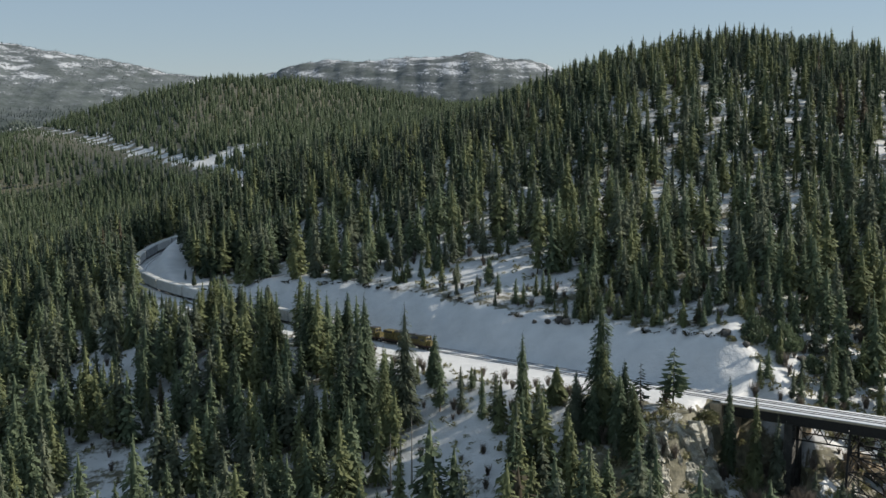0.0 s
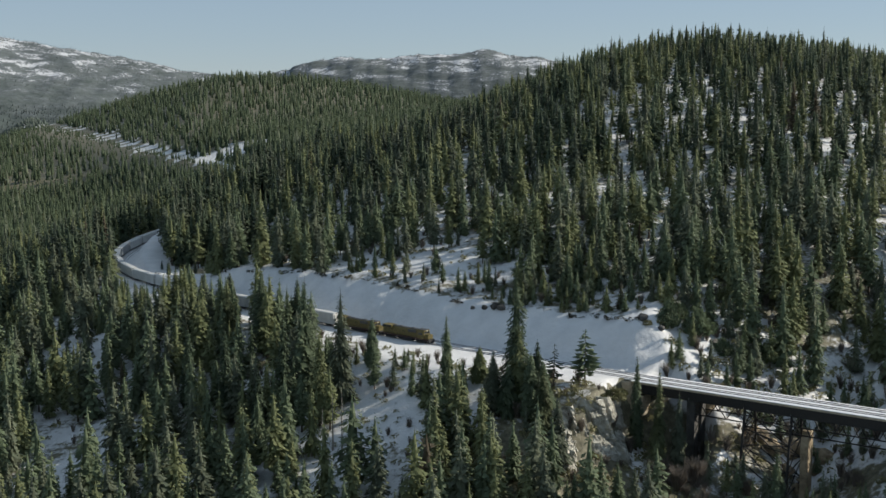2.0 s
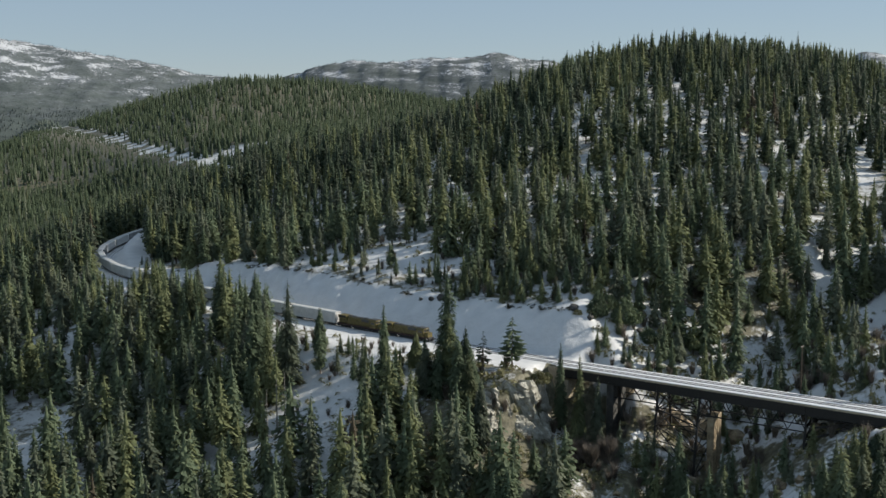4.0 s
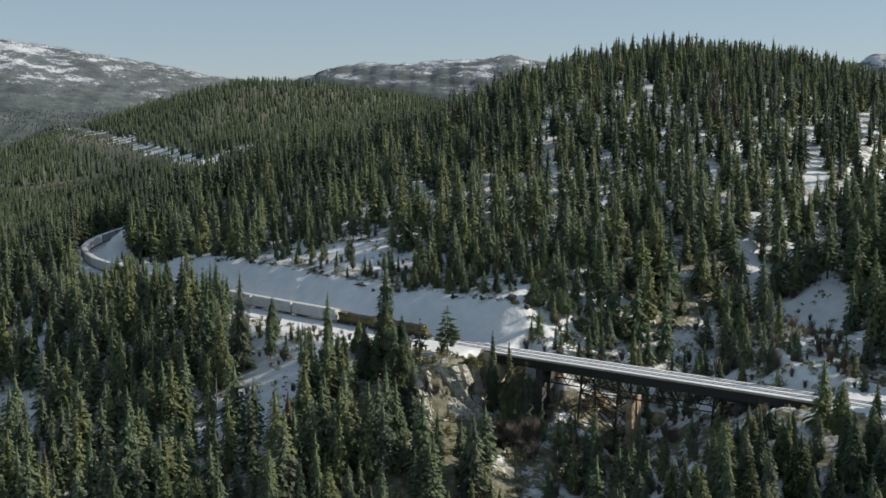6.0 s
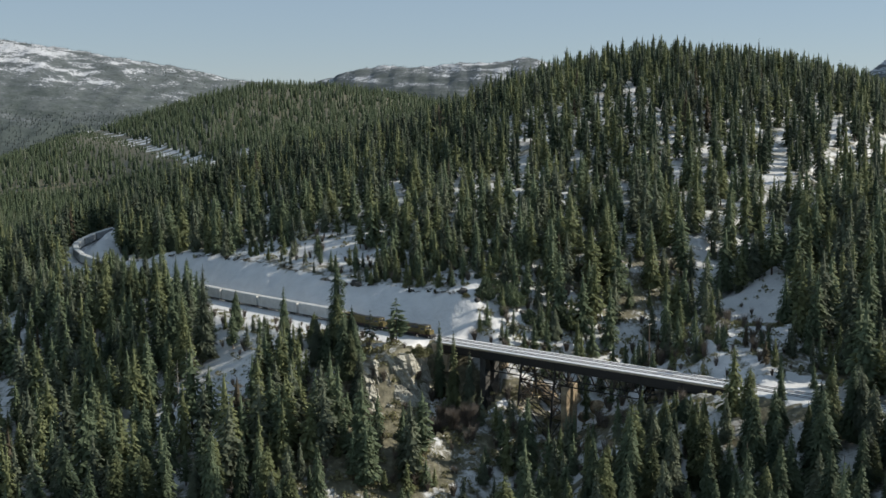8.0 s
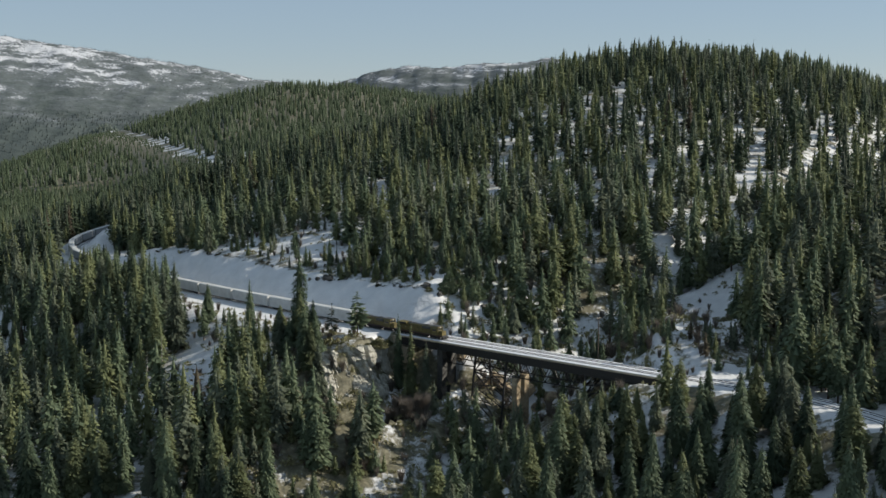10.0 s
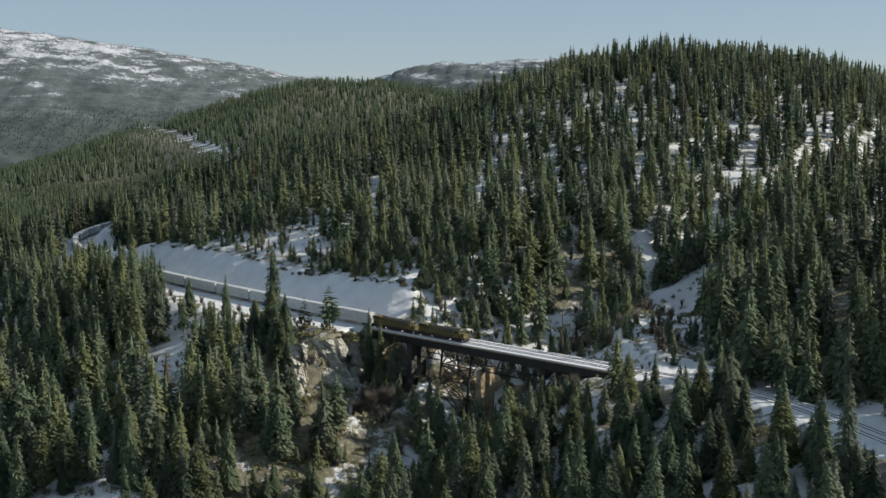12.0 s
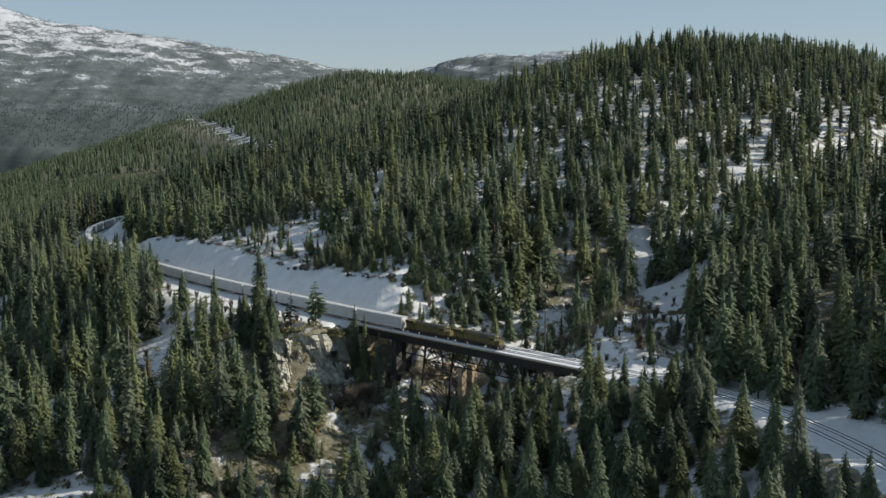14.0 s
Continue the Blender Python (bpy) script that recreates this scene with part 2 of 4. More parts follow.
def terrain(x, y, info=None, natural=False):
    x, y = np.atleast_1d(x).astype(float), np.atleast_1d(y).astype(float)
    d, s = from_track(x, y) if info is None else info
    hill = 112 * hump(x, y, 191, 907.5, 320, 452) + 26.7 * hump(x, y, 389, 1031, 131, 92) - 32 * hump(x, y, 0, 932, 123, 248)
    hill = hill + 112 * hump(x, y, -400, 2420, 480, 520) + 45.7 * hump(x, y, 54, 1750, 640, 596) + 22 * hump(x, y, -820, 2640, 230, 260)
    n = hill - 5 + 3.0 * ripple(x, y, 120, 3) + 1.2 * ripple(x, y, 33, 5)
    drop = np.clip(-d - 8, 0, 600) * np.where(y > 1000, 2.0, 1.0)
    n = n * (1 - smooth(0, 200, -d) * (y < 1500)) - 46 * (1 - np.exp(-drop / 75.0))
    n = np.maximum(n, -75)
    n = n - 13 * hump(x, y, 215, 255, 70, 60) - 11 * hump(x, y, -112, 590, 62, 95) - 11 * hump(x, y, -85, 505, 60, 60) - 5 * hump(x, y, 45, 390, 60, 40) - 19 * hump(x, y, 184, 346, 28, 34)
    # the wide valley beyond the wooded ridge
    edge = -300 - 0.27 * (y - 600)
    n = n - 165 * smooth(0, 1000, edge - x) * (1 - 0.75 * smooth(3000, 4300, y))
    # side spur beyond the bridge
    n = n + 10 * hump(x, y, 300, 300, 95, 120) + 22 * hump(x, y, 310, 170, 55, 110)
    along, across = ravine_cut(x, y)
    floor = -27 + 0.30 * np.clip(along, -200, 200) + 0.62 * np.abs(across)
    n = np.where(np.abs(across) < 95, np.minimum(n, floor + 1.5 * ripple(x, y, 18, 9)), n)
    # cut and fill along the line
    tz = track_z(s)
    wob = 1.5 * ripple(x, y, 26, 11) + 0.9 * ripple(x, y, 10, 12)
    cut = tz + np.clip(d - 5.5, 0, None) * (0.88 + 0.4 * smooth(S_END - 10, S_END + 25, s) + 0.45 * smooth(5, 60, -x) * (y < 1000) - 0.5 * smooth(950, 1100, y)) + wob * smooth(8, 16, d) + (1.7 * ripple(s + 0.7 * d, 0.2 * d, 17, 21) + 0.9 * ripple(s - 0.4 * d, 0.3 * d, 9, 22)) * smooth(6.5, 10, d)
    bench = 13 + 13 * hump(x, y, 18, 344, 34, 34) + 10 * hump(x, y, 62, 308, 16, 18)
    u = smooth(S_BRIDGE - 15, S_BRIDGE, s) * (s < S_END - 30)
    bench = bench * (1 - u) + 5.5 * u
    bench = bench - 5.5 * smooth(S_END - 5, S_END + 20, s)
    bench = bench - 6.0 * (1 - smooth(S_BEND - 20, S_BEND + 30, s))
    steep = 0.6 + 1.8 * hump(x, y, 64, 297, 17, 17)
    fill = tz - np.clip(-d - bench, 0, None) * steep + wob * smooth(14, 22, -d)
    in_bridge = smooth(S_BRIDGE - 1, S_BRIDGE + 8, s) * (1 - smooth(S_END - 8, S_END + 1, s))
    lip = 0.5 * (n + cut - np.sqrt((n - cut) ** 2 + 3.0)) + 0.87 * np.exp(-np.abs(d - 5.5) / 3)
    z = np.where(d > 0, np.minimum(np.minimum(n, cut), np.where(d > 8, lip, 999)), n)
    z = np.maximum(z, np.where(d > 5.5, -999, fill) - 400 * in_bridge)
    near = np.abs(d) < 5.5
    z = np.where(near & (in_bridge < 0.5), tz, z)
    z = np.where((d <= 0) & (d > -bench) & (in_bridge < 0.5), tz, z)
    z = np.where((d <= -bench) & (in_bridge < 0.5), np.minimum(z, tz), z)
    z = np.minimum(z, np.where(in_bridge > 0.5, -5.2 + 0.9 * np.clip(np.abs(d) - 7, 0, None), 999))
    patch = (np.abs(x - 62) < 40) & (np.abs(y - 292) < 40)
    if patch.any():
        out, mid_part = beyond_cliff(x[patch], y[patch])
        low = -1 - 16 * smooth(-4.5, 0.0, out) - 0.45 * np.clip(out, 0, 30)
        z[patch] = np.where((mid_part > 0) & (out > -4.5) & (out < 24), np.minimum(z[patch], low * mid_part + z[patch] * (1 - mid_part)), z[patch])
    return (z, n, cut) if natural else z


CLIFF = catmull([(45, 284.5), (50, 284.5), (56, 286), (63, 291.5), (68.5, 299), (71.5, 307), (72, 314)], 0.5)


def beyond_cliff(x, y):
    """How far a place lies outside the rim of the cliff, and how near the rim's ends it is (0 to 1)."""
    k = np.argmin((x[:, None] - CLIFF[None, :, 0]) ** 2 + (y[:, None] - CLIFF[None, :, 1]) ** 2, axis=1)
    t = np.gradient(CLIFF, axis=0)
    t /= np.hypot(*t.T)[:, None]
    out = (x - CLIFF[k, 0]) * t[k, 1] - (y - CLIFF[k, 1]) * t[k, 0]
    return out, np.clip(np.minimum(k, len(CLIFF) - 1 - k) / 10.0, 0, 1)


def spread(lo, hi, core_lo, core_hi, step, grow):
    v = list(np.arange(core_lo, core_hi + 0.1, step))
    g = step
    while v[-1] < hi:
        g *= grow
        v.append(v[-1] + g)
    g = step
    while v[0] > lo:
        g *= grow
        v.insert(0, v[0] - g)
    return np.array(v)


def mesh_object(name, verts, faces, mats, smooth_shade=False):
    me = bpy.data.meshes.new(name)
    me.from_pydata([tuple(v) for v in verts], [], [tuple(f) for f in faces])
    for m in (mats if isinstance(mats, (list, tuple)) else [mats]):
        me.materials.append(m)
    if smooth_shade:
        me.polygons.foreach_set("use_smooth", [True] * len(me.polygons))
    me.update()
    return new(name, me)


def grid_faces(nx, ny):
    i = np.arange((nx - 1) * (ny - 1))
    a = (i // (nx - 1)) * nx + i % (nx - 1)
    return np.stack([a, a + 1, a + nx + 1, a + nx], 1).tolist()


def build_ground():
    gx = spread(-4700, 3000, -190, 260, 2.2, 1.06)
    gy = spread(-900, 4700, 200, 520, 2.2, 1.045)
    xx, yy = np.meshgrid(gx, gy)
    x, y = xx.ravel(), yy.ravel()
    info = from_track(x, y)
    z, n, cut = terrain(x, y, info, True)
    ob = mesh_object("ground", np.stack([x, y, z], 1).tolist(), grid_faces(len(gx), len(gy)), GROUND, True)
    d, s = info
    cover = np.full(len(x), 0.46)
    spanned = (s > S_BRIDGE + 3) & (s < S_END - 3)
    cover = np.where((d > np.where(y > 1150, -9, np.where(s < S_BEND, -8, np.where(s > S_END, -9, -15)))) & (d < np.where(y > 1150, 12, np.where(s < S_BEND, 21, 19.5))) & ~spanned, 0.95, cover)
    along, across = ravine_cut(x, y)
    cover += 0.07 * (np.abs(across) < 60) * (along < 60) * (np.abs(d) > 6)
    cover -= 0.19 * hump(x, y, 55, 268, 30, 22) + (0.2 + 0.2 * (y > 2300)) * (y > 1150) * (np.abs(d) > 9) + 0.5 * hump(x, y, 66, 296, 5, 6)
    cover += 0.45 * hump(x, y, 16, 338, 32, 13) + 0.7 * hump(x, y, -225, 1365, 45, 50) + 0.07 * ((d > 18) & (d < 60) & (s > S_BEND) & (s < S_BRIDGE)) + 0.2 * hump(x, y, 150, 335, 25, 20) + 0.15 * hump(x, y, 95, 338, 16, 14) + 0.3 * hump(x, y, -130, 425, 30, 50) + 0.10 * hump(x, y, 0, 300, 26, 26) + 0.5 * hump(x, y, 183, 345, 15, 44)  + 0.08 * (y > 400) * (d > 27) - 0.1 * hump(x, y, 190, 285, 45, 30)
    cover += 0.08 * (d < -18) * (y < 420) * (1 - hump(x, y, 60, 275, 35, 35)) + 0.40 * hump(x, y, 76, 287, 3.0, 22) - 0.12 * hump(x, y, 58, 240, 45, 30)
    cover += 0.10 * ((s > S_BRIDGE + 8) & (s < S_END + 8) & (d > 5) & (d < 60)) + 0.4 * hump(x, y, 80, 331, 11, 8)
    zz = z.reshape(len(gy), len(gx))
    slope = np.hypot(np.gradient(zz, gx, axis=1), np.gradient(zz, gy, axis=0)).ravel()
    cover -= 0.9 * smooth(0.8, 1.5, slope) * (y < 330) * (d < 0)
    at = ob.data.attributes.new("snow_cover", "FLOAT", "POINT")
    at.data.foreach_set("value", cover.astype(np.float32))
    return tagged(ob, "snowy mountain ground with brown earth and brush patches", "ground", kind="structure")


build_ground()


# ---- distant mountains ----
MOUNTAIN_WOODS = []


def mountain(name, label, x0, x1, y0, y1, shape, nx, ny):
    gx, gy = np.linspace(x0, x1, nx), np.linspace(y0, y1, ny)
    xx, yy = np.meshgrid(gx, gy)
    x, y = xx.ravel(), yy.ravel()
    z = shape(x, y) + 12 * ripple(x, y, 330, 21) + 9 * ripple(x, y, 120, 22) + 5 * ripple(x, y, 50, 23)
    edge = np.minimum.reduce([(x - x0), (x1 - x), (y - y0), (y1 - y)]) / 200.0
    z = np.where(edge < 1, z * smooth(0, 1, edge) - 270 * (1 - smooth(0, 1, edge)), z)
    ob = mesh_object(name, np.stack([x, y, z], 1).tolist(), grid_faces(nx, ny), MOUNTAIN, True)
    r = np.random.RandomState(nx)
    pick = r.choice(len(x), len(x) * 3 // 5, replace=False)
    clump_mask = ripple(x[pick], y[pick], 260, 41) + 0.8 * ripple(x[pick], y[pick], 90, 42) + r.uniform(-0.35, 0.35, len(pick))
    pick = pick[((clump_mask > -0.1) | (z[pick] < 60)) & (z[pick] > -60)]
    dx, dy = (x1 - x0) / nx, (y1 - y0) / ny
    MOUNTAIN_WOODS.extend((x[i] + r.uniform(0, dx) * 0.5, y[i] + r.uniform(0, dy) * 0.5, z[i] - 1.0, r.uniform(4, 9) + 5 * (z[i] < 60), r.uniform(6, 12) + 6 * (z[i] < 60), r.uniform(0, 6.28), r.randint(4)) for i in pick)
    return tagged(ob, label, "mountain", kind="structure")


def crest(x, y, along, heights, yc, depth, foot):
    """A range with its crest line at yc, falling off to both sides."""
    h = np.interp(x, along, heights)
    u = np.abs(yc - y) / depth
    return foot + (h - foot) * (1 - smooth(0, 1, u)) ** 0.8


def left_range(x, y):
    yc = 4190 + (x + 967) * 0.385
    z = crest(x, y, (-2700, -2300, -2120, -2000, -1800, -1470, -1220, -967, -700, -500), (412, 412, 404, 362, 320, 272, 232, 178, 140, 60), yc, 1250, -95)
    return z + 14 * hump(x, y, -2110, 3750, 90, 120)


def middle_range(x, y):
    return crest(x, y, (-1100, -900, -615, -520, -384, -100, 117, 300, 418, 700, 1200), (60, 120, 178, 214, 229, 232, 252, 226, 184, 130, 60), 4420, 620, -40)


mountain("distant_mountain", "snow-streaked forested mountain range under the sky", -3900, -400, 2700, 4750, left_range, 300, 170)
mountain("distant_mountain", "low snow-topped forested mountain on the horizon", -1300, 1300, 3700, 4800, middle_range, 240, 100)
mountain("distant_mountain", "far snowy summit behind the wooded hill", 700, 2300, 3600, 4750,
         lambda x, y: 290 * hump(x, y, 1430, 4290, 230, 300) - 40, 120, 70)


# ---- conifers ----
def conifer(seed, height, width, whorls, per, base=0.14, droop=0.35, power=0.8, ragged=0.3):
    """Crown of drooping sprays round a stem: arrays of points and triangles."""
    r = np.random.RandomState(seed)
    V, F = [], []
    for i in range(whorls):
        u = (i + r.uniform(-0.3, 0.3)) / whorls
        z = height * (base + (0.985 - base) * max(u, 0))
        reach = width * (max(0.03, 1 - u)) ** power * (0.55 + 0.45 * min(1, u / 0.18))
        n = max(3, int(per * (1 - 0.35 * u)))
        a0 = r.uniform(0, 6.28)
        for k in range(n):
            if r.rand() < 0.08:
                continue
            a = a0 + 6.283 * k / n + r.uniform(-0.35, 0.35)
            z = height * min(0.985, max(base * 0.7, base + (0.985 - base) * (max(u, 0) + r.uniform(-0.75, 0.75) / whorls)))
            L = reach * r.uniform(1 - ragged, 1 + ragged * 0.7) + 0.12
            dz = -droop * L * r.uniform(0.6, 1.4) + 0.25 * L * max(0, u - 0.7)
            c, s = math.cos(a), math.sin(a)

            def p(out, side, up):
                V.append((c * out - s * side, s * out + c * side, z + up))
                return len(V) - 1
            sag = 0.20 * L
            w = 0.115 * L + 0.10
            a0_, tip = p(0, 0, 0.2), p(L, 0, dz)
            ridge = p(L * 0.55, 0, dz * 0.45 + 0.06 * L)
            lf, rt = p(L * r.uniform(0.42, 0.66), -w * r.uniform(0.8, 1.2), dz * 0.62 - sag * 0.6), p(L * r.uniform(0.42, 0.66), w * r.uniform(0.8, 1.2), dz * 0.62 - sag * 0.6)
            F += [(a0_, lf, ridge), (lf, tip, ridge), (a0_, ridge, rt), (ridge, tip, rt)]
            for side in (-1, 1):
                q1 = p(L * r.uniform(0.62, 0.85), side * w * r.uniform(1.5, 2.3), dz * 0.95 - sag * r.uniform(0.3, 1.0))
                q2 = p(L * 0.42, side * 0.02, dz * 0.40)
                F += [(q2, ridge, q1)]
    # leader
    t = len(V)
    V += [(0.2, 0, height * 0.93), (-0.12, 0.18, height * 0.93), (-0.12, -0.18, height * 0.93), (0, 0, height)]
    F += [(t, t + 1, t + 3), (t + 1, t + 2, t + 3), (t + 2, t, t + 3)]
    return np.array(V), np.array(F)


def soft_crown(seed, height, width, n, base=0.08, power=0.7, droop=0.35, size=1.0, tiers=22, ragged=0.3):
    """A full, soft-edged conifer crown: short needle sprays hung in uneven tiers round a dark core."""
    r = np.random.RandomState(seed)
    u = 1 - np.sqrt(r.uniform(0.0015, 1, n))
    u = np.clip((np.floor(u * tiers) + 0.5 + r.normal(0, 0.25, n)) / tiers, 0, 0.985)
    a = r.uniform(0, 6.283, n)
    lobe = np.zeros(n)
    for k in range(5):
        lobe += np.sin(a * r.randint(1, 5) + u * r.uniform(6, 40) + r.uniform(0, 6.28)) / 5
    reach = width * (1 - u) ** power * (0.5 + 0.5 * np.minimum(1, u / 0.14)) * (1 + ragged * 1.6 * lobe) + 0.18
    out = reach * r.uniform(0.5, 1.08, n) ** 0.8
    inn = out * r.uniform(0.25, 0.6, n)
    zb = height * (base + (1 - base) * u)
    w = size * r.uniform(0.18, 0.46, n) * (0.5 + 0.5 * np.minimum(1, reach / (0.5 * width)))
    c, sn = np.cos(a), np.sin(a)
    fall = -droop * out * r.uniform(0.5, 1.5, n) + 0.5 * out * np.clip(u - 0.72, 0, 1)
    tilt = r.uniform(-0.6, 0.6, n) * w
    root = np.stack([c * inn, sn * inn, zb + 0.25 * fall + 0.15], 1)
    left = np.stack([c * out - sn * w, sn * out + c * w, zb + fall + tilt], 1)
    right = np.stack([c * out * 0.93 + sn * w, sn * out * 0.93 - c * w, zb + fall * 0.9 - tilt], 1)
    V = np.stack([root, left, right], 1).reshape(-1, 3)
    F = np.arange(3 * n).reshape(-1, 3)
    core, rows = [], (0.02, 0.35, 0.7)
    for q in rows:
        for k in range(5):
            b = 1.2566 * k + q
            core.append((0.38 * width * (1 - q) ** power * math.cos(b), 0.38 * width * (1 - q) ** power * math.sin(b), height * (base + (1 - base) * q)))
    core.append((0, 0, height * 0.955))
    G = []
    for i in range(2):
        for k in range(5):
            p0, p1 = i * 5 + k, i * 5 + (k + 1) % 5
            G += [(p0, p1, p1 + 5), (p0, p1 + 5, p0 + 5)]
    G += [(10 + k, 10 + (k + 1) % 5, 15) for k in range(5)]
    return np.concatenate([V, core]), np.concatenate([F, np.array(G) + 3 * n])


def stem(height, radius, sides=6, rings=4, lean=0.0, top=0.1):
    V, F = [], []
    for i in range(rings + 1):
        u = i / rings
        rr = radius * (1 - u) + radius * top * u
        if i == 0:
            rr *= 1.25
        for k in range(sides):
            a = 6.283 * k / sides
            V.append((rr * math.cos(a) + lean * u * u, rr * math.sin(a), height * u - (0.6 if i == 0 else 0)))
    for i in range(rings):
        for k in range(sides):
            a, b = i * sides + k, i * sides + (k + 1) % sides
            F += [(a, b, b + sides), (a, b + sides, a + sides)]
    return np.array(V), np.array(F)


def far_tree(seed, sprays=16):
    """A conifer for the distance: a slim cone with a ragged coat of sprays, unit height."""
    r = np.random.RandomState(seed)
    wide = r.uniform(0.13, 0.19)
    V = [(0, 0, 0.98)] + [(0.7 * wide * math.cos(1.5708 * k), 0.7 * wide * math.sin(1.5708 * k), 0.06) for k in range(4)]
    F = [(0, 1 + k, 1 + (k + 1) % 4) for k in range(4)]
    for i in range(sprays):
        u = 1 - math.sqrt(r.uniform(0.01, 1))
        a, reach = r.uniform(0, 6.283), wide * (1 - u) ** 0.75 * r.uniform(0.7, 1.35) + 0.012
        c, n, z, w = math.cos(a), math.sin(a), 0.10 + 0.88 * u, r.uniform(0.03, 0.06)
        k = len(V)
        V += [(c * reach * 0.2, n * reach * 0.2, z + 0.05), (c * reach - n * w, n * reach + c * w, z - 0.04 * r.rand()), (c * reach + n * w, n * reach - c * w, z - 0.06 * r.rand())]
        F.append((k, k + 1, k + 2))
    return np.array(V), np.array(F)


def join_many(name, template_list, places, mat, label):
    """Many trees in one mesh. places: rows of x, y, z, height scale, width scale, turn, which template."""
    VV, FF, off = [], [], 0
    for x, y, z, hs, ws, a, w in places:
        V, F = template_list[int(w) % len(template_list)]
        c, s = math.cos(a), math.sin(a)
        P = np.empty_like(V)
        P[:, 0] = (V[:, 0] * c - V[:, 1] * s) * ws + x
        P[:, 1] = (V[:, 0] * s + V[:, 1] * c) * ws + y
        P[:, 2] = V[:, 2] * hs + z
        VV.append(P)
        FF.append(F + off)
        off += len(V)
    if not VV:
        return None
    VV, FF = np.concatenate(VV), np.concatenate(FF)
    me = bpy.data.meshes.new(name)
    me.vertices.add(len(VV))
    me.vertices.foreach_set("co", VV.astype(np.float32).ravel())
    me.loops.add(len(FF) * 3)
    me.loops.foreach_set("vertex_index", FF.astype(np.int32).ravel())
    me.polygons.add(len(FF))
    me.polygons.foreach_set("loop_start", np.arange(0, len(FF) * 3, 3, dtype=np.int32))
    me.update(calc_edges=True)
    me.materials.append(mat)
    return tagged(new(name, me), label, "forest", kind="stuff")


def fan(x, y):
    """Inside the stretch of country that the flight overlooks, or the unseen ground east of it whose trees shade the
    line.
    """
    a0 = np.degrees(np.arctan2(x, y))
    a1 = np.degrees(np.arctan2(x - 174, y + 102))
    return (a0 > -22) & (a0 < 22.5) | (a1 > -31.5) & (a1 < 12.5) | (a1 > 0) & (a1 < 23) & (y > 130) & (y < 400)


def scatter(seed, x0, x1, y0, y1, step):
    r = np.random.RandomState(seed)
    gx, gy = np.meshgrid(np.arange(x0, x1, step), np.arange(y0, y1, step))
    x = gx.ravel() + r.uniform(-0.8, 0.8, gx.size) * step
    y = gy.ravel() + r.uniform(-0.8, 0.8, gx.size) * step
    keep = fan(x, y)
    return x[keep], y[keep], r


CLEARINGS = [(22, 424, 26, 9), (184, 346, 12, 20), (203, 353, 14, 8), (178, 318, 10, 16), (79, 332, 9, 7), (94, 340, 14, 7), (-228, 1365, 38, 42), (-128, 415, 9, 22), (0, 300, 16, 20), (62, 302, 20, 12), (172, 592, 16, 7),
             (208, 500, 18, 7), (120, 470, 25, 8), (-95, 330, 14, 26), (36, 405, 22, 8), (150, 335, 16, 8), (62, 277, 21, 17), (82, 270, 9, 18)]


BEND_MID, BEND_TO = arc_of(-148, 585), arc_of(-108, 495)


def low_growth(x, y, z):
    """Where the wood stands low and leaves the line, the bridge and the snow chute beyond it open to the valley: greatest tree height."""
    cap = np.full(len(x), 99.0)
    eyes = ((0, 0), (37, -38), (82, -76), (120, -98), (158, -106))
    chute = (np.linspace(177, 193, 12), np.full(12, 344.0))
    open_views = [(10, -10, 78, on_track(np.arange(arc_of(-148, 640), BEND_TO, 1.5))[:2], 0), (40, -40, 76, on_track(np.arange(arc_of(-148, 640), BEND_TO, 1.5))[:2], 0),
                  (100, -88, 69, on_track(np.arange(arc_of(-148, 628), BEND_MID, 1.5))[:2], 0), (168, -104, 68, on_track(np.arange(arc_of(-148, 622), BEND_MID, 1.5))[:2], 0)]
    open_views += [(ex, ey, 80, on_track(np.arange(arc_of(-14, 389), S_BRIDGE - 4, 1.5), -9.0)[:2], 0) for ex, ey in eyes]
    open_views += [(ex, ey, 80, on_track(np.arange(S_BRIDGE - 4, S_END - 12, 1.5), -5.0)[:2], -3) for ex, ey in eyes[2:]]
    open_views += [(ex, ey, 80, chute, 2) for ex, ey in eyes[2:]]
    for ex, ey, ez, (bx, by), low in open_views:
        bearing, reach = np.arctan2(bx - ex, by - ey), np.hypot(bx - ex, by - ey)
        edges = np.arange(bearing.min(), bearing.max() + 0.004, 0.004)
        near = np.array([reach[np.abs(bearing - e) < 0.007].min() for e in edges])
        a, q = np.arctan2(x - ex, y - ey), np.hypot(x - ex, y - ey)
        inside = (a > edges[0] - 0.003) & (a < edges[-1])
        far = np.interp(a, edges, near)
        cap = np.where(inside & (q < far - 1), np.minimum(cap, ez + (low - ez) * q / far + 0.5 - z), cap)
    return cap


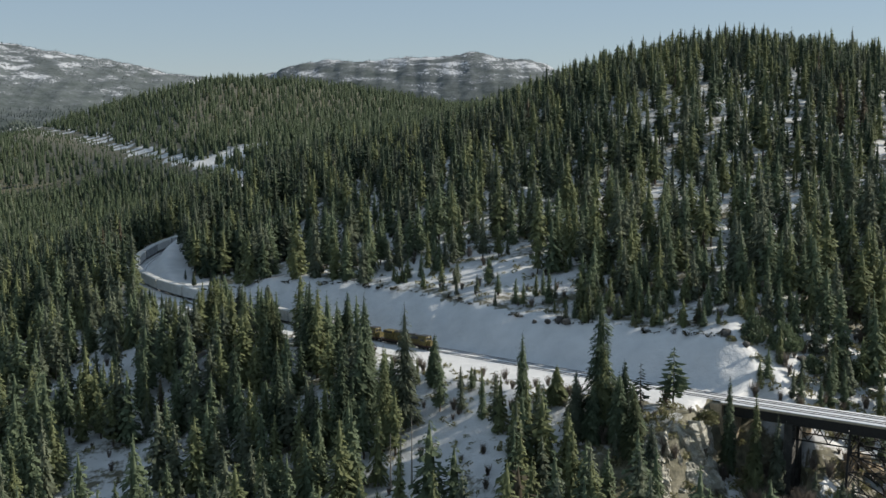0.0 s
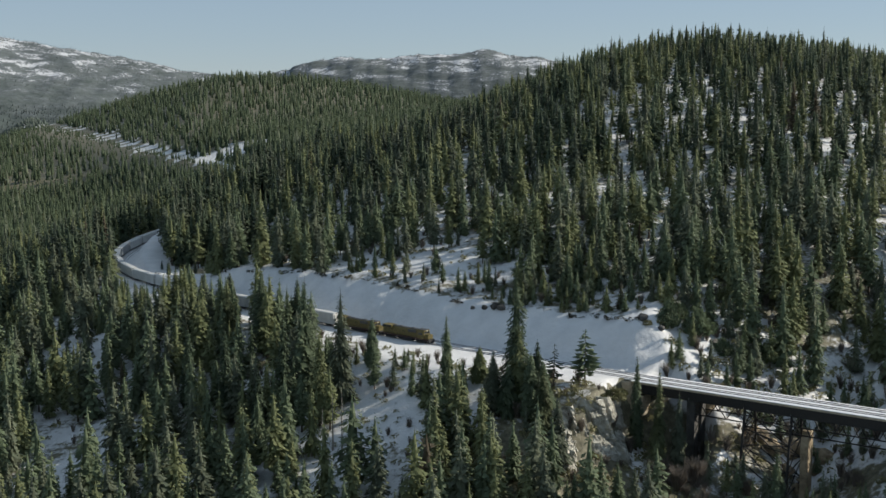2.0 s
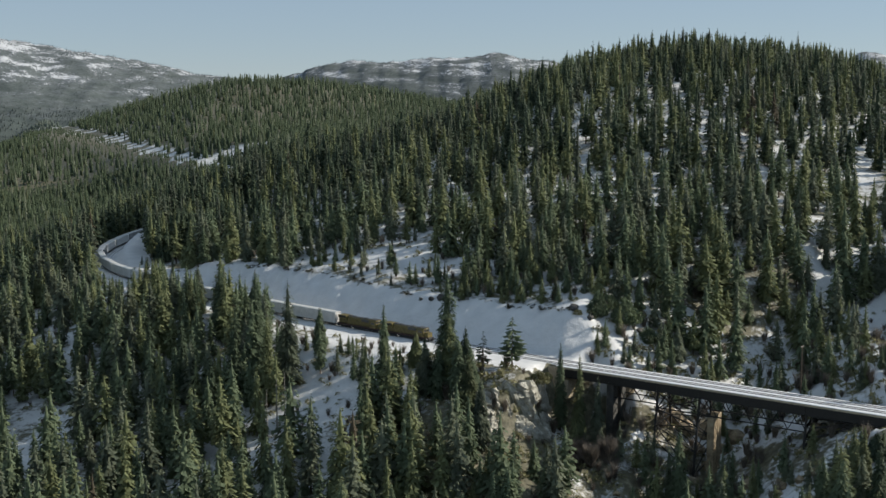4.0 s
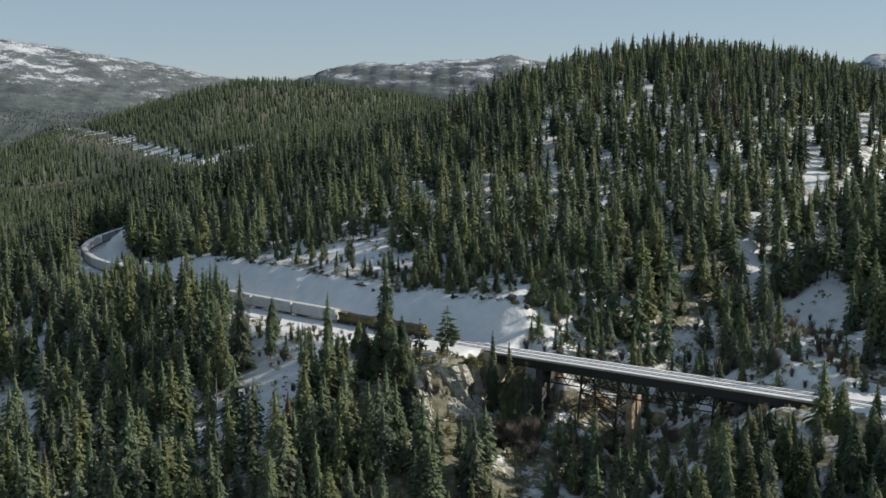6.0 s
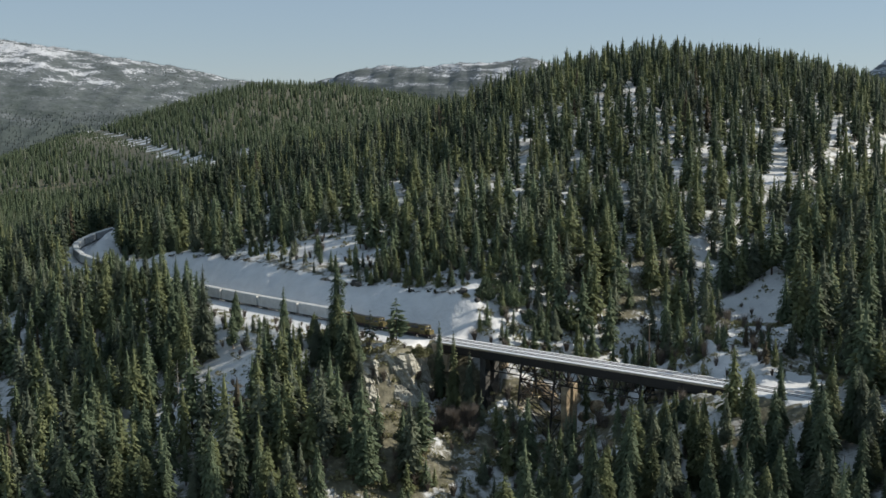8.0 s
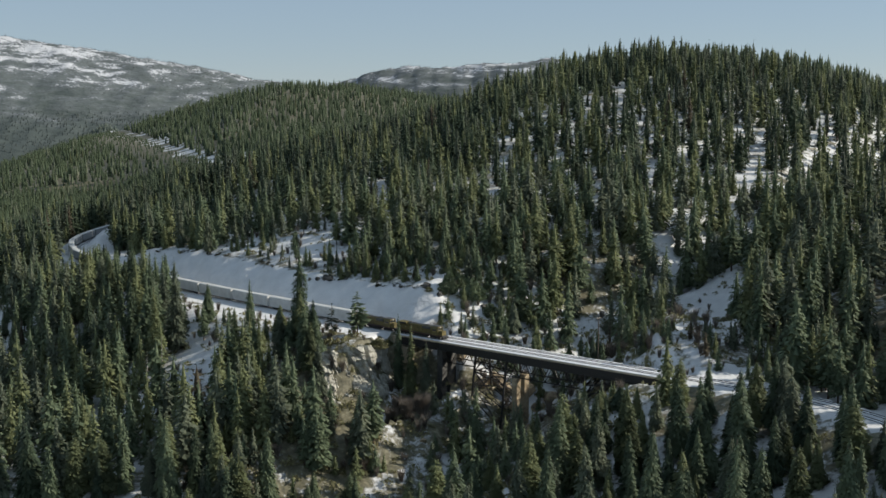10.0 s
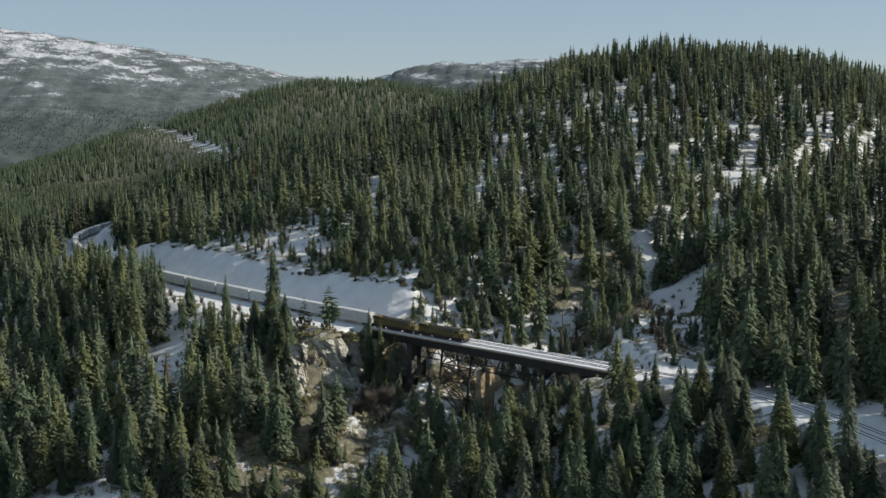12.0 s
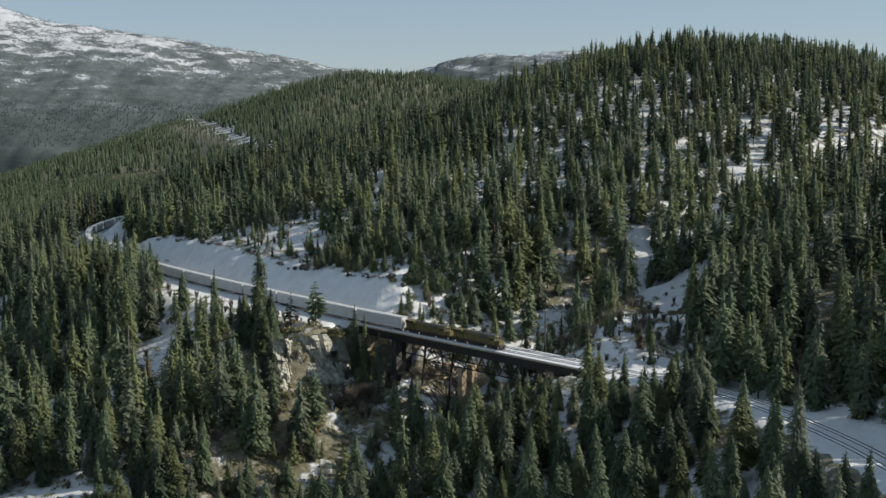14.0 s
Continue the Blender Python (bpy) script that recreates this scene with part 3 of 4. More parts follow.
def sunny_cap(x, y, d, s, z):
    """Greatest height of trees uphill of the line, where the wood stands back and leaves the track in the sun."""
    zone = (d > 0) & (x > -25) & (s < S_END + 5)
    cap = np.where(zone, 0.72 * (d + 4) - (z - track_z(s)), 99.0)
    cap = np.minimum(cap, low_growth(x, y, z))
    far_side = (d < 0) & (d > -260) & (y > 1100)
    cap = np.where(far_side, np.maximum(0.024 * np.abs(d) + 1.5 + track_z(s) - z, 8.0), cap)
    above = (s > S_BRIDGE - 6) & (s < S_END + 10) & (d > 0) & (d < 42)
    cap = np.where(above, np.minimum(cap, 6.0 + 0.24 * d), cap)
    ravine = (s > S_BRIDGE + 4) & (s < S_END - 22) & (d < 8) & (d > -48)
    return np.where(ravine, np.minimum(cap, np.maximum(-8.5 - 0.12 * np.abs(d) - z, 4.6)), cap)


def may_grow(x, y, r, thin=0.0):
    d, s = from_track(x, y)
    z, n, cut = terrain(x, y, (d, s), True)
    bend = (x < -80) & (y < 700)
    ok = (d < np.where(bend, -9.5, np.where(y > 1150, -10, -17))) | ((d > 9) & (n < cut - 0.8) & (d > np.where(y > 1150, 8, 9))) | ((s > S_END + 6) & (d > 12)) | ((y > 1150) & (d > 8))
    along, across = ravine_cut(x, y)
    ok &= ~((s > S_BRIDGE) & (s < S_END) & (np.abs(d) < 11))
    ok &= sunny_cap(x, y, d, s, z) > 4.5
    thinned = (x > -25) & (x < 64) & (d > -38) & (d < 0)
    ok &= ~thinned | (r.uniform(size=len(x)) < 0.6)
    gap = ripple(0.8 * x, 1.9 * y, 64, 31) + 0.7 * ripple(0.7 * x, 1.9 * y, 27, 32)
    open_hill = smooth(330, 430, y) * smooth(0, 60, d) * (1 - smooth(700, 800, y)) * smooth(30, 150, x)
    ok &= (gap < 0.95) | (r.uniform(size=len(x)) < 0.40)
    ok &= r.uniform(size=len(x)) < 1 - open_hill * (0.05 + 0.50 * smooth(0.0, 0.3, gap))
    sparse = 0.04 * smooth(70, 150, x) * (d > 0) * (1 - smooth(620, 760, y)) 
    ok &= r.uniform(size=len(x)) > sparse
    ok &= ~((s > S_BRIDGE) & (s < S_END + 5) & (d > 0) & (d < 36)) | (r.uniform(size=len(x)) < 0.9)
    for cx, cy, sx, sy in CLEARINGS:
        ok &= ((x - cx) / sx) ** 2 + ((y - cy) / sy) ** 2 > 1
    return ok & (r.uniform(size=len(x)) > thin), d, s


def part(name, data, mat, parent, label=""):
    me = data
    if not isinstance(me, bpy.types.Mesh):
        V, F = data
        me = bpy.data.meshes.new(name)
        me.from_pydata([tuple(v) for v in V], [], [tuple(int(i) for i in f) for f in F])
        me.materials.append(mat)
    ob = new(name, me)
    ob.parent = parent
    if label:
        ob["label"] = label
    return ob


def near_forest():
    """The trees of the slope before the line and round the bridge, each a thing of its own; returns nothing."""
    kinds = [("tall dark green fir with drooping tiered branches on snow", FOREST[0], 24, 5.0, 32, 14, 0.08, 0.45, 0.66),
             ("slender green fir with a pointed crown on the slope", FOREST[0], 21, 3.7, 32, 13, 0.06, 0.50, 0.74),
             ("olive-green pine with open layered branches", FOREST[1], 23, 5.0, 26, 14, 0.18, 0.20, 0.55),
             ("grey-green fir with frosted ragged branches", FOREST[2], 22, 4.5, 30, 14, 0.10, 0.40, 0.68),
             ("olive-green young fir with dense branches", FOREST[1], 15, 3.5, 28, 14, 0.05, 0.45, 0.9)]
    models = []
    for i, (label, mat, h, w, wh, per, base, droop, power) in enumerate(kinds):
        root = tagged(new("conifer_tree"), label, "tree", "conifers of the near slope")
        part("trunk", stem(h * 0.97, h * 0.013), BARK, root)
        part("crown", soft_crown(40 + i, h, w * 0.95, 2100, base, power + 0.14, droop, 0.88, int(wh * 0.6), 0.34), mat, root)
        models.append(root)
    x, y, r = scatter(7, -330, 330, 110, 430, 6.9)
    ok, d, s = may_grow(x, y, r)
    x, y, d, s = x[ok], y[ok], d[ok], s[ok]
    z = terrain(x, y)
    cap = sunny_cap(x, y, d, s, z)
    live = y > 190 - 0.45 * np.clip(x - 60, -60, 160)
    x, y, d, z, cap = x[live], y[live], d[live], z[live], cap[live]
    rank = y + 0.25 * np.abs(x - 90) + 140 * (d > 0)
    sel = np.argsort(rank)
    first, rest = sel[:300], sel[300:]
    used = set()
    for n, i in enumerate(first):
        k = r.choice(5, p=[0.2, 0.2, 0.2, 0.15, 0.25])
        sc = r.uniform(0.52, 1.12)
        al, ac = ravine_cut(x[i], y[i])
        if abs(ac) < 38 and -70 < al < 6 and r.rand() < 0.74:
            continue
        if abs(ac) < 42 and -85 < al < 6 or hump(x[i], y[i], 40, 270, 30, 30) > 0.5:
            sc = r.uniform(0.4, 0.8)
        sc = min(sc, cap[i] / kinds[k][2])
        m = pose(x[i], y[i], z[i] - 0.3, r.uniform(-2, 2), r.uniform(-2, 2), r.uniform(0, 360))
        ob = models[k]
        if k in used:
            ob = copy_thing(models[k], m)
        else:
            used.add(k)
            ob.matrix_basis = m
        ob.scale = (sc * r.uniform(0.85, 1.1),) * 2 + (sc,)
    for k in range(5):
        if k not in used:
            models[k].matrix_basis = pose(-200 - 9 * k, 330, float(terrain(-200 - 9 * k, 330)[0]))
    return x[rest], y[rest], z[rest]


def forests():
    rx, ry, rz = near_forest()
    r = np.random.RandomState(12)
    mid = [[soft_crown(60 + 5 * m + i, 24, w * 1.0, 185, b, pw + 0.2, dr, 2.3, 12, 0.36) for i, (w, b, dr, pw) in
            enumerate([(4.5, 0.06, 0.45, 0.58), (3.8, 0.05, 0.5, 0.65), (4.5, 0.18, 0.25, 0.48), (4.2, 0.10, 0.45, 0.55)])] for m in range(3)]
    fine = [[soft_crown(80 + 5 * m + i, 24, w * 1.0, 430, b, pw + 0.18, dr, 1.6, 14, 0.36) for i, (w, b, dr, pw) in
             enumerate([(4.8, 0.05, 0.45, 0.64), (4.0, 0.04, 0.5, 0.72), (4.7, 0.16, 0.3, 0.52), (4.4, 0.08, 0.45, 0.62)])] for m in range(3)]
    x, y, rr = scatter(8, -420, 560, 430, 900, 8.6)
    ok, d, s = may_grow(x, y, rr)
    tx, ty, tr = scatter(18, -420, -110, 470, 900, 9.5)
    thick, td, _ = may_grow(tx, ty, tr)
    thick &= td < -9
    x, y = np.concatenate([x[ok], rx, tx[thick]]), np.concatenate([y[ok], ry, ty[thick]])
    d, s = from_track(x, y)
    z = terrain(x, y, (d, s))
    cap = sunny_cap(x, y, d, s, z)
    buckets = [[], [], [], []]
    for i in range(len(x)):
        h = 0.30 + 0.85 * r.rand() ** 0.8 + 0.25 * (r.rand() < 0.06)
        h = min(h, cap[i] / 24)
        b = r.choice(4, p=[0.455, 0.28, 0.253, 0.012])
        buckets[b].append((x[i], y[i], z[i] - 0.4, h, h * r.uniform(0.8, 1.15), r.uniform(0, 6.28), r.randint(4)))
    words = ("dark green firs", "olive-green pines", "grey-green firs")
    px, py, pr = scatter(15, 10, 150, 225, 300, 4.6)
    pd, ps = from_track(px, py)
    pz = terrain(px, py, (pd, ps))
    pal, pac = ravine_cut(px, py)
    young = ((hump(px, py, 45, 258, 34, 26) > 0.4) | ((np.abs(pac) < 45) & (pal < -8))) & (hump(px, py, 63, 284, 13, 10) < 0.4) & (hump(px, py, 82, 268, 8, 16) < 0.4) & (pd < -10) & (pr.uniform(size=len(px)) < 0.34)
    for i in np.nonzero(young)[0]:
        h = pr.uniform(0.2, 0.58)
        buckets[pr.choice(3, p=[0.3, 0.45, 0.25])].append((px[i], py[i], pz[i] - 0.2, h, h * pr.uniform(1.0, 1.5), pr.uniform(0, 6.28), pr.randint(4)))
    # young trees crowding down to the lip of the cutting
    px, py, pr = scatter(21, 25, 112, 335, 425, 4.4)
    pd, ps = from_track(px, py)
    pz, pn, pcut = terrain(px, py, (pd, ps), True)
    young = (pd > 15) & (pd < 75) & (pn < pcut - 0.6) & (ps < S_BRIDGE + 12) & (pr.uniform(size=len(px)) < 0.55 * smooth(25, 55, px))
    for cx, cy, sx, sy in CLEARINGS:
        young &= ((px - cx) / sx) ** 2 + ((py - cy) / sy) ** 2 > 1
    for i in np.nonzero(young)[0]:
        h = pr.uniform(0.16, 0.42)
        buckets[pr.choice(4, p=[0.3, 0.5, 0.15, 0.05])].append((px[i], py[i], pz[i] - 0.2, h, h * pr.uniform(1.0, 1.5), pr.uniform(0, 6.28), pr.randint(4)))
    # old tall firs inside the bend, which keep its bank in the shade
    px, py, pr = scatter(22, -132, -70, 520, 670, 6.5)
    pd, ps = from_track(px, py)
    pz = terrain(px, py, (pd, ps))
    for i in np.nonzero((pd > 19) & (pd < 60) & (ps < S_BEND - 20))[0]:
        h = pr.uniform(0.85, 1.2)
        buckets[pr.choice(3, p=[0.6, 0.15, 0.25])].append((px[i], py[i], pz[i] - 0.3, h, h * pr.uniform(0.8, 1.0), pr.uniform(0, 6.28), pr.randint(4)))
    trunks = [stem(20, 0.30, 4, 1)]
    for b in range(3):
        wood = join_many("forest", fine[b], [q for q in buckets[b] if q[1] < 490 and q[0] < 240], FOREST[b], "wood of %s standing on snowy slopes" % words[b])
        join_many("forest", mid[b], [q for q in buckets[b] if q[1] >= 490 or q[0] >= 240], FOREST[b], "wood of %s covering the upper hillside" % words[b])
        boles = join_many("trunks", trunks, [(px, py, pz, h, h, 0, 0) for px, py, pz, h, w, a, k in buckets[b] if py < 620], BARK, "brown trunks of the hillside conifers")
        boles.parent = wood
        del boles["category"]
    join_many("forest", mid[0], buckets[3], RUST, "scattered rust-brown dead conifers on the hillside")
    far = [far_tree(90 + i) for i in range(6)]
    buckets = [[], [], []]
    for seed, x0, x1, y0, y1, step in ((9, -900, 900, 900, 1500, 9.0), (10, -700, -415, 300, 900, 9.0), (11, -1700, 1300, 1500, 2900, 14.0)):
        x, y, rr = scatter(seed, x0, x1, y0, y1, step)
        ok, d, s = may_grow(x, y, rr)
        ok &= np.hypot(x, y) < 2900
        x, y, d, s = x[ok], y[ok], d[ok], s[ok]
        z = terrain(x, y, (d, s))
        cap = sunny_cap(x, y, d, s, z)
        for i in range(len(x)):
            h = min(9 + 15 * rr.rand() ** 0.8, cap[i])
            w = h * rr.uniform(0.85, 1.35)
            buckets[rr.choice(3, p=[0.86, 0.04, 0.10])].append((x[i], y[i], z[i] - 0.5, h, w, rr.uniform(0, 6.28), rr.randint(6)))
    for b in range(3):
        join_many("distant_forest", far, buckets[b], (FAR_GREEN_SHADED, FOREST[1], FOREST[2])[b], "distant wood of %s covering the hills" % words[b])
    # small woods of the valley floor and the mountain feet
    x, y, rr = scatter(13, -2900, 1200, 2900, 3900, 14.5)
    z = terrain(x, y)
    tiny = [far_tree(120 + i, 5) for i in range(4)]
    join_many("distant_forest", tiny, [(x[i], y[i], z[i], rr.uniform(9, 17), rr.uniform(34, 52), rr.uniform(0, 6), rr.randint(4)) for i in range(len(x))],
              HAZED_VALLEY_WOOD, "far valley wood, colour lightened for haze, at the foot of the mountains")
    join_many("distant_forest", tiny, MOUNTAIN_WOODS, HAZED_FAR_WOOD, "sparse dark wood, toned with haze, on the distant mountain slopes")


forests()


# ---- trees that stand out: x, y, height of the tip over the rails, crown radius ----
TALL_FIRS = [(40.5, 302.5, 33, 4.8), (20.9, 310.2, 20, 2.7), (30.5, 315.4, 9.5, 3.0), (-10.5, 323.5, 25.5, 4.6), (-2.4, 338, 14, 2.6), (-22, 330, 28, 4.2), (47, 288, 9, 3.6), (50.5, 283, 3, 3.4), (44, 293, 13, 3.6),
             (74.5, 305, 9.5, 2.2), (79.7, 298, 7.5, 2.3), (85, 296.5, 1.5, 2.4), (-46.9, 332, 12, 3.4), (-61, 345, 10, 3.4), (-54, 374, 19, 3.8), (-66, 395, 17, 3.6), (-41, 365, 25.6, 4.0), (-30, 372, 21, 3.8), (-81, 414, 18.3, 3.6), (-72, 420, 16, 3.4), (-34, 386, 12.5, 3.0), (-58, 402, 14, 3.4), (-46, 396, 12.5, 3.0), (-99, 407, 5, 3.4)]
TALL_FIRS_MORE = [(-34, 316, 2, 2.8), (18, 282.4, 1.6, 3.0), (182.8, 223.5, 12, 4.0), (207, 152.5, 25, 4.3), (199, 187, 11.6, 3.8), (166, 146, 12.4, 4.0), (134.6, 210.7, -7, 3.4), (191, 227, 13.2, 3.8), (147.4, 238.6, -3, 3.4), (150, 162, 10, 4.2), (159.5, 187.6, -2.6, 3.2),
                  (113.7, 331, 9, 2.8), (46, 298, 15, 3.2), (104, 266, -6, 3.6), (142, 238, -1, 3.8), (-62, 420, 16, 3.6), (-80, 436, 15, 3.4), (38, 297, 9, 3.4), (41, 300, 18.5, 3.6), (34, 300, 12, 3.4), (47.5, 294, 10, 3.4), (-28, 326, 17, 3.8), (-16, 316, 16, 3.6)]


def lone_conifer(label, x, y, tip, radius, seed, mat, base=0.06, droop=0.45, power=0.8, whorls=36, per=15, ragged=0.42):
    g = float(terrain(x, y)[0])
    h = max(6.0, tip - g)
    root = tagged(new("conifer_tree"), label, "tree", "landmark conifers")
    root.matrix_basis = pose(x, y, g - 0.2)
    part("trunk", stem(h * 0.97, 0.10 + h * 0.010), BARK, root)
    part("crown", soft_crown(seed, h, radius * 1.15, 2300, base, power, droop, 0.74, 19, 0.34) if whorls > 20 else conifer(seed, h, radius * 1.3, whorls, per, base, droop, power, ragged), mat, root)
    return root


def landmarks():
    for i, (x, y, tip, rad) in enumerate(TALL_FIRS + TALL_FIRS_MORE):
        lone_conifer("tall fir with tiered green branches beside the railway", x, y, tip, rad, 200 + i, FOREST[(0, 0, 1, 2)[i % 4]])
    lone_conifer("lone dark pine with open branches on the cliff edge", 60.0, 306, 16.3, 3.7, 240, FOREST[0], 0.22, 0.06, 0.62, 17, 9, 0.45)
    lone_conifer("thin sparse young pine on the cliff edge", 51.2, 304.5, 12.4, 2.5, 241, FOREST[2], 0.2, 0.1, 0.6, 14, 5, 0.4)
    lone_conifer("rust-brown dead conifer among green firs", 64, 427, 41, 3.4, 242, RUST, 0.1, 0.4, 0.8)
    lone_conifer("rust-brown dead conifer among green firs", 58, 431, 36, 2.8, 243, RUST, 0.1, 0.4, 0.8)
    r = random.Random(6)
    for x, y, h in ((-16.8, 302, 18), (-13.5, 300, 15), (-11, 303, 17), (-8, 299, 19.5)):
        g = float(terrain(x, y)[0])
        root = tagged(new("dead_tree"), "bare grey dead conifer trunk with broken branches", "dead tree", "dead snags")
        root.matrix_basis = pose(x, y, g - 0.2, r.uniform(-2, 2), r.uniform(-3, 3), r.uniform(0, 360))
        part("trunk", stem(h, 0.30), DEADWOOD, root)
        for k in range(16):
            z, a, L = h * r.uniform(0.3, 0.95), r.uniform(0, 6.28), r.uniform(0.6, 2.2)
            c, sn = math.cos(a), math.sin(a)
            V = [(0, 0, z + 0.06), (-sn * 0.05, c * 0.05, z - 0.04), (sn * 0.05, -c * 0.05, z - 0.04), (c * L, sn * L, z - L * r.uniform(-0.1, 0.5))]
            part("branch", (V, [(0, 1, 3), (1, 2, 3), (2, 0, 3), (0, 2, 1)]), DEADWOOD, root)


landmarks()


# ---- cliff, boulders and brush ----
def build_cliff():
    """A jointed rock face on the nose of the spur beside the bridge: upright columns, stepped and cracked."""
    plan = catmull(CLIFF[::6].tolist() + [CLIFF[-1].tolist()], 0.3)
    tan = np.gradient(plan, axis=0)
    tan /= np.hypot(*tan.T)[:, None]
    rows = 46
    dice = np.random.RandomState(77).uniform(-1, 1, (64, 64))
    V = []
    for j in range(rows):
        v = j / (rows - 1)
        for i in range(len(plan)):
            u = i * 0.3
            nx, ny = tan[i, 1], -tan[i, 0]
            z = 0.4 - 19.0 * v
            c = u / 2.7 + 0.16 * z + 1.2 * noise.noise(Vector((u * 0.25, 2, z * 0.10)))
            band = z / 3.4 + 0.8 * noise.noise(Vector((u * 0.2, 8, z * 0.2))) + dice[int(c) % 64, 5]
            crack = min(c % 1.0, 1 - c % 1.0)
            block = 0.9 * dice[int(c) % 64, 1] + 1.0 * dice[int(c) % 64, int(band) % 64]
            big = noise.noise(Vector((u * 0.10, 4, z * 0.08))) * 2.6
            rough = noise.noise(Vector((u * 1.3, 3, z * 1.0))) * 0.5
            ends = min(1, i / 20, (len(plan) - 1 - i) / 20)
            out = -2.8 + 4.2 * v + (3.5 * (v - 0.6) if v > 0.6 else 0) + (block + big + rough - 0.9 * max(0, 0.16 - crack) / 0.16) * ends - 6 * (1 - ends) ** 2
            top_drop = 1.2 * dice[int(c) % 64, 9] - 0.9
            V.append((plan[i, 0] + nx * out, plan[i, 1] + ny * out, z + top_drop * (1 - v) - 1.0))
    ob = mesh_object("cliff", V, grid_faces(len(plan), rows), ROCK)
    return tagged(ob, "pale jointed granite cliff below the railway", "cliff", kind="structure")


build_cliff()


def clump(seed, n, flat=0.75, size=0.35):
    """A leafy bush of small leaf sprays, unit radius."""
    r = np.random.RandomState(seed)
    V, F = [], []
    for i in range(n):
        a, t = r.uniform(0, 6.28), r.uniform(-0.2, 1) ** 1
        q = math.sqrt(max(0.02, 1 - t * t)) * r.uniform(0.55, 1.05)
        c = np.array((q * math.cos(a), q * math.sin(a), flat * max(0.02, t) * r.uniform(0.6, 1.05)))
        for _ in range(1):
            k = len(V)
            for _ in range(3):
                V.append(tuple(c + r.uniform(-size, size, 3)))
            F.append((k, k + 1, k + 2))
    return np.array(V), np.array(F)


def twig_bush(seed, n):
    """A bare bush of upright twigs, unit height."""
    r = np.random.RandomState(seed)
    V, F = [], []
    for i in range(n):
        a, L = r.uniform(0, 6.28), r.uniform(0.5, 1.0)
        b = np.array((r.uniform(-0.12, 0.12), r.uniform(-0.12, 0.12), r.uniform(0, 0.45) * L))
        e = np.array((math.cos(a) * 0.42 * r.rand() ** 0.5, math.sin(a) * 0.42 * r.rand() ** 0.5, L))
        w = r.uniform(-0.022, 0.022, 3)
        k = len(V)
        V += [tuple(b - w), tuple(b + w), tuple(e)]
        F.append((k, k + 1, k + 2))
    return np.array(V), np.array(F)


def boulder(seed, sub=2):
    bm = bmesh.new()
    bmesh.ops.create_icosphere(bm, subdivisions=sub, radius=1.0)
    for v in bm.verts:
        n = noise.noise(v.co * 1.3 + Vector((seed * 3.1, 0, 0))) * 0.45 + noise.noise(v.co * 3.1 + Vector((seed, 9, 0))) * 0.16
        v.co *= 1 + n
        v.co.z *= 0.75
    return bm


